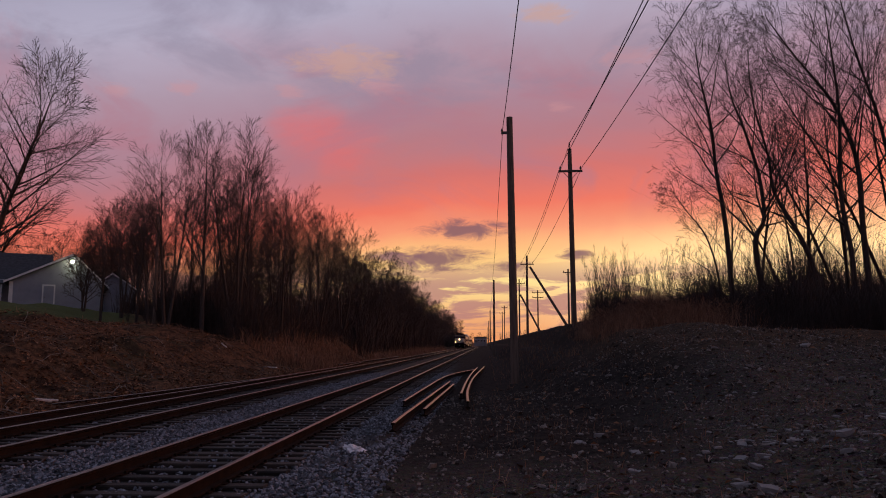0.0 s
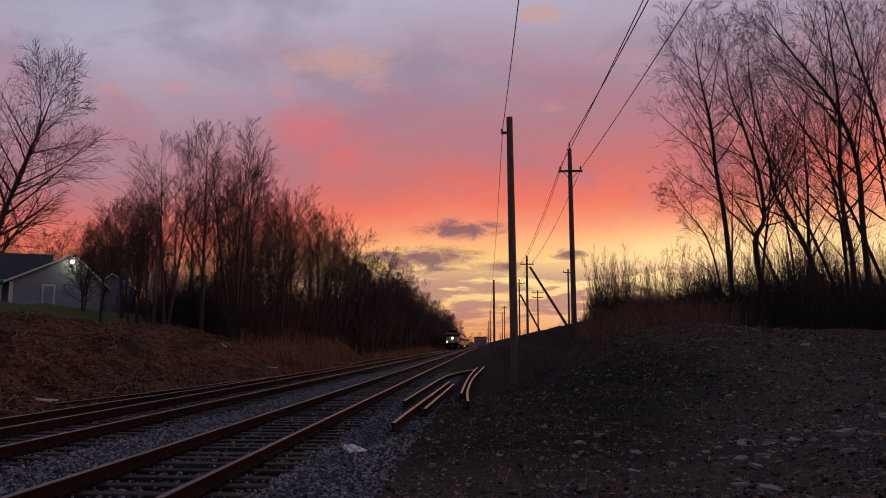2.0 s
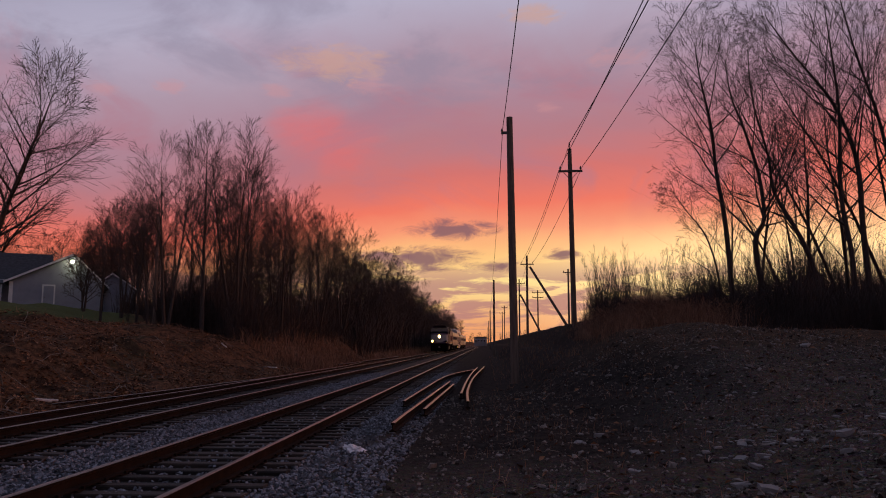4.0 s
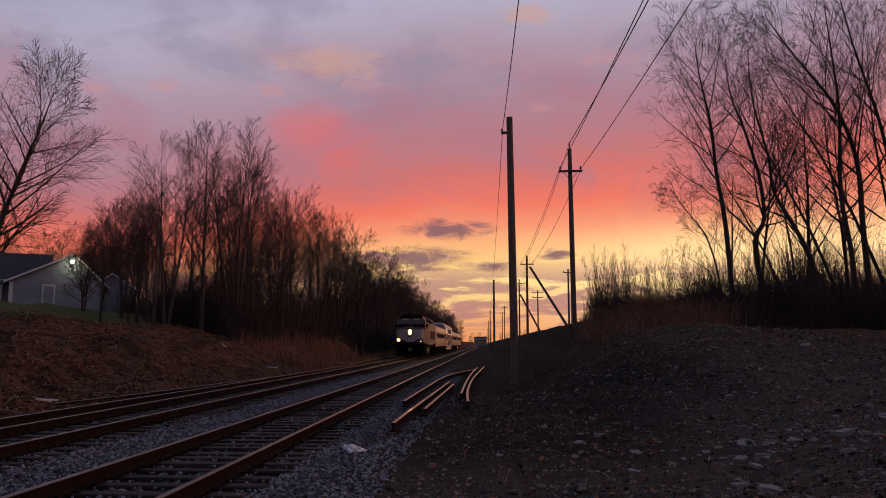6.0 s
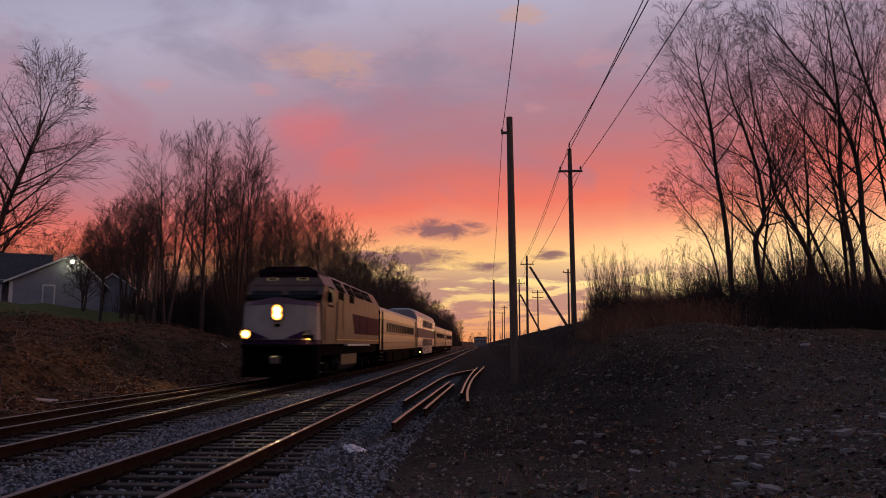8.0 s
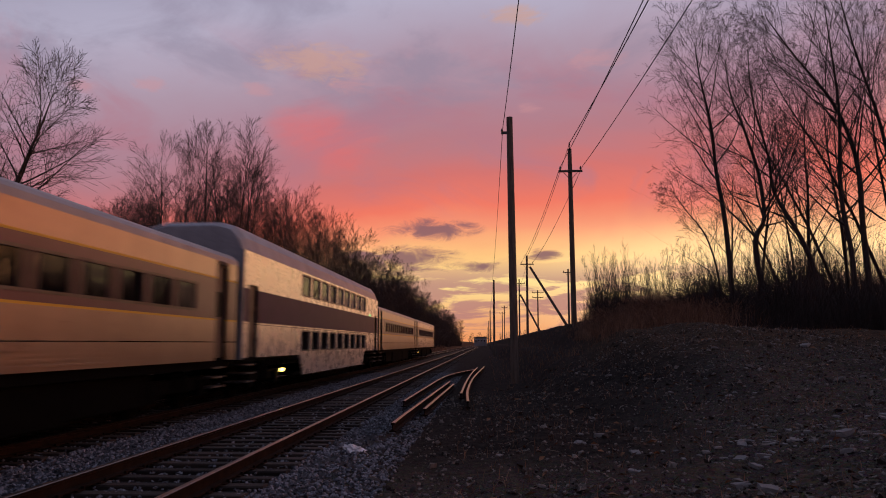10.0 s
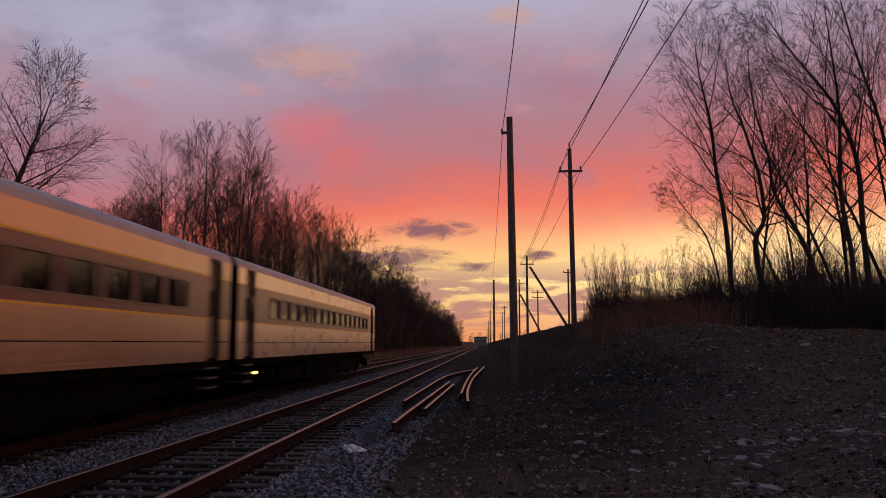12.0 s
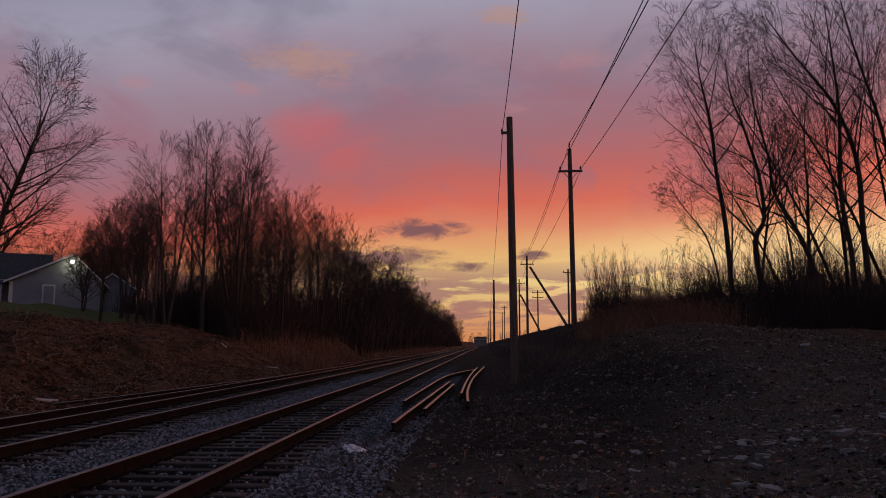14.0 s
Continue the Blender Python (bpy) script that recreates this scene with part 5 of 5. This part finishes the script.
def build_bilevel():
    L = CAR - 0.4
    car = empty("bilevel_coach", Matrix(), "silver double-deck passenger coach with a broad purple band", "railway coach", "coaches of the train")
    xf = 1.52
    up = [(6.62 + 1.62 * i, 6.62 + 1.62 * i + 1.22) for i in range(9)]
    lo = [(6.62 + 1.62 * i, 6.62 + 1.62 * i + 1.22) for i in range(9)]
    doors = [(0.5, 1.4), (L - 1.4, L - 0.5)]
    for s in (-1, 1):
        for z0, z1, wz, wins, m, cut in ((1.1, 1.15, None, [], BRIGHT, True), (1.15, 1.98, (1.26, 1.88), lo, BRIGHT, True), (2.0, 2.04, None, [], BRIGHT, True), (2.04, 2.92, None, [], PURPLE, True), (2.92, 3.04, None, [], BRIGHT, True), (3.04, 3.92, (3.14, 3.80), up, BRIGHT, False)):
            side_spans(car, s * xf, L, z0, z1, wz, wins, doors if cut else [], m)
        x0, x1 = sorted((s * xf, s * (xf - 0.07)))
        part("lower_skirt", prism([(6.4, 1.1), (6.9, 0.42), (L - 5.5, 0.42), (L - 5.0, 1.1)], x0, x1, "x"), BRIGHT, car)
    outer = [(1.52, 3.92), (1.40, 4.28), (1.16, 4.58), (0.75, 4.70), (-0.75, 4.70), (-1.16, 4.58), (-1.40, 4.28), (-1.52, 3.92)]
    part("roof", prism(outer + [(x * 0.95, z - 0.06) for x, z in reversed(outer)], 0.5, L - 0.5), GREYROOF, car)
    for y0, y1 in ((0.12, 0.5), (L - 0.5, L - 0.12)):
        bm = bmesh.new()
        a, b = (0.82, 1.0) if y0 < 1 else (1.0, 0.82)
        p = [bm.verts.new((x * (0.94 if a < 1 else 1), y0, 3.92 + (z - 3.92) * a)) for x, z in outer]
        q = [bm.verts.new((x * (0.94 if b < 1 else 1), y1, 3.92 + (z - 3.92) * b)) for x, z in outer]
        for i in range(len(p) - 1):
            bm.faces.new((p[i], p[i + 1], q[i + 1], q[i]))
        bm.faces.new(p[::-1])
        bm.faces.new(q)
        bmesh.ops.recalc_face_normals(bm, faces=bm.faces)
        part("roof_end", bm, GREYROOF, car)
    part("floor", boxes((-1.45, 0.1, 1.02, 1.45, 5.9, 1.12), (-1.45, 5.9, 0.44, 1.45, L - 5.2, 0.54), (-1.45, L - 5.2, 1.02, 1.45, L - 0.1, 1.12)), BLACK, car)
    part("upper_floor", boxes((-1.45, 4.0, 2.40, 1.45, L - 4.0, 2.50)), INSIDE, car)
    for sx in (-1.05, 1.05):
        for ly in range(6, 20, 3):
            part("ceiling_lamp", boxes((sx - 0.05, ly, 3.98, sx + 0.05, ly + 0.9, 4.03)), CABIN, car)
    seats(car, 4.8, L - 5.0, 2.5)
    seats(car, 6.3, L - 6.5, 0.54)
    side_windows(car, lo, xf, 1.26, 1.88)
    side_windows(car, up, xf, 3.14, 3.80)
    end_frame(car, L, xf, 1.06, 3.92, material=GREYROOF)
    for d0, d1 in doors:
        for s in (-1, 1):
            x = s * (xf - 0.14)
            part("vestibule_door", boxes((min(x, x + s * 0.05), d0, 1.06, max(x, x + s * 0.05), d1, 3.04)), DARKMETAL, car)
            part("steps", boxes(*[(s * 0.9 if s > 0 else -1.5, d0 + 0.05, 0.45 + 0.22 * k, s * 1.5 if s > 0 else -0.9, d1 - 0.05, 0.49 + 0.22 * k) for k in range(3)]), DARKMETAL, car)
    part("marker_lamp", boxes((1.52, L - 3.2, 2.95, 1.55, L - 3.12, 3.01)), GREENLAMP, car, "lit green side lamp")
    part("step_lamp", boxes((1.40, 4.3, 0.62, 1.50, 4.46, 0.72)), STEPLAMP, car, "lit amber step lamp")
    truck(car, 2.9)
    truck(car, L - 2.9)
    return car


def build_locomotive():
    L = 17.1
    car = empty("diesel_locomotive", Matrix(), "silver and purple diesel passenger locomotive with lit headlights", "locomotive")
    # car body: chamfered section from behind the cab to the rear
    sec = [(-1.5, 1.45), (1.5, 1.45), (1.5, 3.66), (1.14, 4.27), (0.8, 4.45), (-0.8, 4.45), (-1.14, 4.27), (-1.5, 3.66)]
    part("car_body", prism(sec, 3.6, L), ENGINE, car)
    for s in (-1, 1):
        x0, x1 = sorted((s * 1.5, s * 1.512))
        part("side_band", prism([(8.6, 1.92), (L - 0.02, 1.92), (L - 0.02, 2.86), (7.9, 2.86)], x0, x1, "x"), BANDPAINT, car)
        part("side_stripe", boxes((x0, 3.9, 1.62, x1, L - 0.02, 1.66)), YELLOW, car)
        for y0, y1 in ((4.2, 5.0), (5.4, 6.6), (9.9, 11.3), (12.4, 13.8)):
            part("side_hatch", boxes((min(s * 1.512, s * 1.524), y0, 2.05, max(s * 1.512, s * 1.524), y1, 3.35 if y0 < 8 else 2.80)), ENGINE if y0 < 8 else BANDPAINT, car)
        for y0, y1, z0, z1, m in ((4.3, 5.5, 3.34, 3.68, BLACK), (7.0, 8.2, 3.34, 3.68, BLACK)):
            part("air_intake", boxes((min(s * 1.49, s * 1.516), y0, z0, max(s * 1.49, s * 1.516), y1, z1)), m, car)
        for y0, y1 in ((4.3, 6.0), (7.0, 8.6), (9.2, 11.6), (12.2, 14.4)):
            bm = bmesh.new()
            add_prism(bm, [(s * 1.47, 3.71), (s * 1.18, 4.20), (s * 1.215, 4.22), (s * 1.505, 3.73)], y0, y1)
            bmesh.ops.recalc_face_normals(bm, faces=bm.faces)
            g = part("roof_grille", bm, BLACK, car)
            n = int((y1 - y0) / 0.2)
            part("grille_bars", boxes(*[(min(s * 1.34, s * 1.4), y0 + 0.2 * k + 0.05, 3.93, max(s * 1.34, s * 1.4), y0 + 0.2 * k + 0.09, 4.0) for k in range(n)]), DARKMETAL, g)
        part("walkway_sill", boxes((min(s * 1.40, s * 1.56), 6.4, 1.36, max(s * 1.40, s * 1.56), 13.2, 1.45)), TRIM, car, "bright side sill")
        part("grab_rail", rods(((s * 1.54, 3.75, 1.6), (s * 1.54, 3.75, 3.2), 0.02), n=6), DARKMETAL, car)
        part("grab_rail", rods(((s * 1.54, 1.35, 1.6), (s * 1.54, 1.35, 2.9), 0.02), n=6), DARKMETAL, car)
    # cab: raked windscreen below a header that carries the number boards
    bm = bmesh.new()
    add_prism(bm, [(1.05, 1.45), (3.6, 1.45), (3.6, 3.74), (1.36, 3.74), (0.95, 3.12)], -1.5, 1.5, "x")
    p = [bm.verts.new(v) for v in ((-1.5, 1.33, 3.74), (1.5, 1.33, 3.74), (1.5, 3.6, 3.74), (-1.5, 3.6, 3.74))]
    q = [bm.verts.new(v) for v in ((-1.14, 1.62, 4.27), (1.14, 1.62, 4.27), (1.14, 3.6, 4.27), (-1.14, 3.6, 4.27))]
    for i in range(4):
        bm.faces.new((p[i], p[(i + 1) % 4], q[(i + 1) % 4], q[i]))
    bm.faces.new(q)
    bmesh.ops.recalc_face_normals(bm, faces=bm.faces)
    part("cab", bm, ENGINE, car)
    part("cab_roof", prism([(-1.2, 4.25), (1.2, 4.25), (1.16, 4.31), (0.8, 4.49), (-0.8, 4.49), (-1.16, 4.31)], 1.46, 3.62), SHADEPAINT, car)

    def raked(x0, x1, low, high, t0, t1, off):
        p0, p1 = Vector((0, *low)), Vector((0, *high))
        a, b = p0.lerp(p1, t0), p0.lerp(p1, t1)
        w = (p1 - p0).normalized()
        n = Vector((0, -w.z, w.y)) * off
        bm = bmesh.new()
        q = []
        for p in (a, b):
            for o in (Vector(), n):
                for x in (x0, x1):
                    q.append(bm.verts.new((x, p.y + o.y, p.z + o.z)))
        for f in ((0, 1, 3, 2), (4, 6, 7, 5), (0, 4, 5, 1), (2, 3, 7, 6), (0, 2, 6, 4), (1, 5, 7, 3)):
            bm.faces.new([q[i] for i in f])
        return bm
    low, mid, high = (0.95, 3.12), (1.38, 3.70), (1.62, 4.25)
    ws = part("windscreen_surround", raked(-1.49, 1.49, low, mid, 0.0, 1.0, 0.015), BLACK, car)
    part("pane", raked(-1.30, -0.14, low, mid, 0.16, 0.84, 0.026), PANE, ws)
    part("pane", raked(0.14, 1.30, low, mid, 0.16, 0.84, 0.026), PANE, ws)
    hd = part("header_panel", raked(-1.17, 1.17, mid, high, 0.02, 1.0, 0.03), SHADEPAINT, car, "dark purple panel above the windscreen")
    for s in (-1, 1):
        part("number_board", raked(s * 0.6 - 0.22, s * 0.6 + 0.22, mid, high, 0.42, 0.60, 0.045), BOARD, hd, "small lit number board")
        part("number_bar", raked(s * 0.6 - 0.16, s * 0.6 + 0.16, mid, high, 0.46, 0.56, 0.052), BLACK, hd)
    for s in (-1, 1):
        x0, x1 = sorted((s * 1.5, s * 1.52))
        w = part("cab_window", boxes((x0, 2.05, 2.95, x1, 3.15, 3.75)), BLACK, car)
        x0, x1 = sorted((s * 1.52, s * 1.527))
        part("pane", boxes((x0, 2.12, 3.02, x1, 3.08, 3.68)), PANE, w)
        part("mirror", boxes((min(s * 1.52, s * 1.7), 1.86, 3.1, max(s * 1.52, s * 1.7), 1.92, 3.5)), BLACK, car)
    # blunt nose with bevelled cheeks and a peaked purple cap
    nose = [(-1.48, 1.25), (-1.42, 0.42), (-1.1, 0.18), (-0.25, 0.08), (0.25, 0.08), (1.1, 0.18), (1.42, 0.42), (1.48, 1.25)]

    def nose_ring(bm, f):
        return [bm.verts.new(f(x, y)) for x, y in nose]

    def nose_shell(f0, f1):
        bm = bmesh.new()
        p, q = nose_ring(bm, f0), nose_ring(bm, f1)
        for i in range(len(p)):
            j = (i + 1) % len(p)
            bm.faces.new((p[i], p[j], q[j], q[i]))
        bm.faces.new(p[::-1])
        bm.faces.new(q)
        bmesh.ops.recalc_face_normals(bm, faces=bm.faces)
        return bm
    part("nose", nose_shell(lambda x, y: (x, y, 1.62), lambda x, y: (x * 0.985, y + 0.12, 2.98 - 0.07 * abs(x))), WHITE, car, "white nose")
    part("nose_cap", nose_shell(lambda x, y: (x * 0.99, y + 0.10, 2.98 - 0.07 * abs(x)), lambda x, y: (x * 0.975, y + 0.18, 3.24 - 0.16 * abs(x))), MAROON, car, "dark purple cap of the nose")
    part("nose_base", prism([(-1.49, 1.25), (-1.43, 0.40), (-1.1, 0.16), (1.1, 0.16), (1.43, 0.40), (1.49, 1.25)], 1.44, 1.62, "z"), PURPLE, car)
    for s in (-1, 1):
        part("nose_chevron", prism([(s * 1.36, 1.64), (s * 1.36, 1.80), (s * 1.0, 1.94), (s * 0.3, 1.66)], 0.02, 0.36), PURPLE, car)
    part("number_board", boxes((-0.1, 0.05, 2.1, 0.1, 0.12, 2.2)), BLACK, car)
    hl = part("headlight_housing", rods(((0, 0.02, 2.50), (0, 0.3, 2.50), 0.23), ((0, 0.02, 2.76), (0, 0.3, 2.76), 0.23), n=16), DARKMETAL, car)
    for z in (2.52, 2.73):
        part("reflector", rods(((0, 0.0, z), (0, 0.015, z), 0.185, 0.185), n=16), GLARE, hl, "orange glow ring standing in for lamp glare")
        part("headlight_lens", rods(((0, -0.02, z), (0, 0.01, z), 0.13, 0.14), n=16), LENS, hl, "lit warm headlight lens")
        part("bulb", rods(((0, -0.03, z), (0, -0.01, z), 0.05, 0.06), n=12), HEADLIGHT, hl, "white-hot headlight bulb")
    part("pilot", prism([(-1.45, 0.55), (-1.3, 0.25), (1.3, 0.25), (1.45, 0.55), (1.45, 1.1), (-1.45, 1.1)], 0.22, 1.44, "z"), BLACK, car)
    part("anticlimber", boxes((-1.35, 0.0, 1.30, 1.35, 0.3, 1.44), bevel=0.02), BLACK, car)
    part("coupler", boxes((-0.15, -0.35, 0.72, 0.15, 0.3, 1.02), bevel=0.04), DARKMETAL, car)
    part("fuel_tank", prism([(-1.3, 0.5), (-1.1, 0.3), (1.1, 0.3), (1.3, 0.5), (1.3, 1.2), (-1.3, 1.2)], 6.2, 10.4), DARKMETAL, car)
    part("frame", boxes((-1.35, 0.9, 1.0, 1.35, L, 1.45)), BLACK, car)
    part("step", boxes((1.2, 1.0, 0.35, 1.45, 1.5, 0.4), (1.2, 1.0, 0.7, 1.45, 1.5, 0.75), (-1.45, 1.0, 0.35, -1.2, 1.5, 0.4), (-1.45, 1.0, 0.7, -1.2, 1.5, 0.75)), DARKMETAL, car)
    for yy in (6.0, 8.2, 11.0, 13.0):
        part("roof_fan", rods(((0, yy, 4.45), (0, yy, 4.57), 0.62, 0.58), n=20), DARKMETAL, car)
    part("horn", rods(((0.25, 2.2, 4.47), (0.25, 2.2, 4.62), 0.03), ((0.25, 1.9, 4.62), (0.25, 2.4, 4.62), 0.09, 0.03)), DARKMETAL, car)
    truck(car, 4.0, 0.5)
    truck(car, 13.2, 0.5)
    lamps = []
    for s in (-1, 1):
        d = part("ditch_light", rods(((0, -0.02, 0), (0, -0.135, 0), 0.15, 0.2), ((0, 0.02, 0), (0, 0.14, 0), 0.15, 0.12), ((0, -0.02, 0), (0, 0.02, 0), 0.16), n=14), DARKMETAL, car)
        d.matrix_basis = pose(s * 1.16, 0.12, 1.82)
        # shroud added to block spill and hide the lens as the lamp nods
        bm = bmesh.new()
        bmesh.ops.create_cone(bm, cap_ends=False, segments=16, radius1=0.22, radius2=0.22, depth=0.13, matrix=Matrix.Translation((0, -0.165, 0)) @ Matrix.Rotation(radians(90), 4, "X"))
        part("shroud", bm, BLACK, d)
        part("reflector", rods(((0, -0.142, 0), (0, -0.136, 0), 0.165), n=16), GLARE, d, "orange glow ring standing in for lamp glare")
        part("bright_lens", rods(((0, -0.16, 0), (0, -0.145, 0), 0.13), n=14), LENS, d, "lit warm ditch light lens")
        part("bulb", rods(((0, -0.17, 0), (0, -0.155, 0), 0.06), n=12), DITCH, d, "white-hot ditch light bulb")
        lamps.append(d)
    return car, lamps


LOCO, DITCH_LIGHTS = build_locomotive()
LOCO_LENGTH = 17.4
COACH_1 = build_coach("silver single-deck coach with a purple window band behind the locomotive")
BILEVEL = build_bilevel()
COACH_2 = copy_thing(COACH_1, Matrix())
tagged(COACH_2, "silver single-deck coach with a purple window band behind the double-decker")
COACH_3 = build_coach("last silver single-deck coach with a purple window band", PALE_SILVER)
part("step_lamp", boxes((1.47, 1.75, 0.66, 1.53, 1.85, 0.72)), STEPLAMP, COACH_3, "lit amber step lamp")


# ---- drifting clouds ----
def cloud_mat(name, colour, dens):
    m = bpy.data.materials.new(name)
    m.use_nodes = True
    N = Nodes(m.node_tree)
    tc = N.add("ShaderNodeTexCoord")
    uv = tc.outputs["UV"]
    x, y, z = N.add("ShaderNodeSeparateXYZ", {0: uv}).outputs
    dx, dy = N.math("SUBTRACT", x, 0.5), N.math("SUBTRACT", y, 0.5)
    r = N.math("SQRT", N.math("ADD", N.math("MULTIPLY", dx, dx), N.math("MULTIPLY", dy, dy)))
    co = N.add("ShaderNodeMapping", {"Vector": tc.outputs["Object"], "Scale": (1.0, 1.0, 2.6)}).outputs[0]
    n = N.noise(co, 0.0085, 9, 0.66, 0.7)
    f = N.math("ADD", N.math("MULTIPLY", N.math("SUBTRACT", 0.5, r), 2.0), N.math("MULTIPLY", N.math("SUBTRACT", n, 0.5), 2.0))
    a = N.math("MULTIPLY", N.math("MULTIPLY", N.step(f, 0.10, 0.85), N.step(r, 0.5, 0.36)), dens)
    t = N.add("ShaderNodeBsdfTransparent")
    e = N.add("ShaderNodeEmission", {"Color": colour, "Strength": 1.0})
    o = N.add("ShaderNodeMixShader", {0: a, 1: t.outputs[0], 2: e.outputs[0]})
    N.add("ShaderNodeOutputMaterial", {"Surface": o.outputs[0]})
    return m


CLOUD_DARK = cloud_mat("violet_cloud", srgb(134, 96, 104), 0.9)
CLOUD_WARM = cloud_mat("peach_cloud", srgb(206, 160, 142), 0.6)
CLOUD_PINK = cloud_mat("rose_cloud", srgb(206, 146, 150), 0.4)
CLOUDS = empty("cloud_layer", pose(*EYE), "drifting sunset clouds, some violet and some peach", "clouds", "", "structure")


def cloud(az, el, w, h, material):
    """A patch of the far cloud layer: direction and size in degrees."""
    R, n = 3200.0, 8
    verts, faces, uvs = [], [], []
    for j in range(n + 1):
        for i in range(n + 1):
            a = radians(az + w * (i / n - 0.5))
            e = radians(el + h * (j / n - 0.5))
            verts.append((R * math.sin(a) * math.cos(e), R * math.cos(a) * math.cos(e), R * math.sin(e)))
    for j in range(n):
        for i in range(n):
            faces.append((j * (n + 1) + i, j * (n + 1) + i + 1, (j + 1) * (n + 1) + i + 1, (j + 1) * (n + 1) + i))
    ob = raw("cloud", verts, faces, material, CLOUDS)
    uv = ob.data.uv_layers.new(name="uv")
    for f in ob.data.polygons:
        for l in f.loop_indices:
            k = ob.data.loops[l].vertex_index
            uv.data[l].uv = ((k % (n + 1)) / n, (k // (n + 1)) / n)


for c in ((-1.6, 8.3, 9.0, 2.1, CLOUD_DARK), (-3.4, 6.1, 10.5, 2.7, CLOUD_DARK), (2.0, 5.6, 4.0, 1.2, CLOUD_DARK), (-6.9, 6.2, 6.0, 1.6, CLOUD_DARK), (6.5, 6.4, 3.5, 1.2, CLOUD_DARK),
          (-10.3, 20.0, 11.5, 3.6, CLOUD_WARM), (-8.0, 18.6, 6.0, 1.8, CLOUD_PINK), (4.6, 23.4, 6.0, 2.0, CLOUD_WARM), (10.6, 20.2, 6.5, 2.0, CLOUD_PINK), (-14.6, 18.0, 3.2, 1.5, CLOUD_PINK),
          (-22.0, 17.6, 3.4, 1.4, CLOUD_PINK), (-26.5, 17.0, 3.2, 1.4, CLOUD_PINK), (5.6, 17.0, 3.0, 1.0, CLOUD_PINK)):
    cloud(*c)


# ---- what moves ----
SPEED, FRONT = 25.8, 235.3


def motions():
    ahead = 0.0
    for car, length in ((LOCO, LOCO_LENGTH), (COACH_1, COACH), (BILEVEL, CAR), (COACH_2, COACH), (COACH_3, COACH)):
        walk(car, [(t, pose(TRACK_X[1], FRONT + ahead - SPEED * t, RAIL_TOP)) for t in (0.0, 3.5, 7.0, 10.5, 14.0)])
        ahead += length
    # ditch lights nod by turns to imitate flashing; one, then the other points ahead
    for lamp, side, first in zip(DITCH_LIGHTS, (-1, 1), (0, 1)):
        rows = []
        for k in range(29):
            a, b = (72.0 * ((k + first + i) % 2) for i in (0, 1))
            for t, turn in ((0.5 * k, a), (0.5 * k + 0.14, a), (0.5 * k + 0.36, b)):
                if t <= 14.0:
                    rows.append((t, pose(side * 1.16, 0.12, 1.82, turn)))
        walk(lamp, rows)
    walk(CLOUDS, [(t, pose(*EYE, 0, 0, 3.2 * t / 14.0)) for t in (0.0, 7.0, 14.0)])


motions()
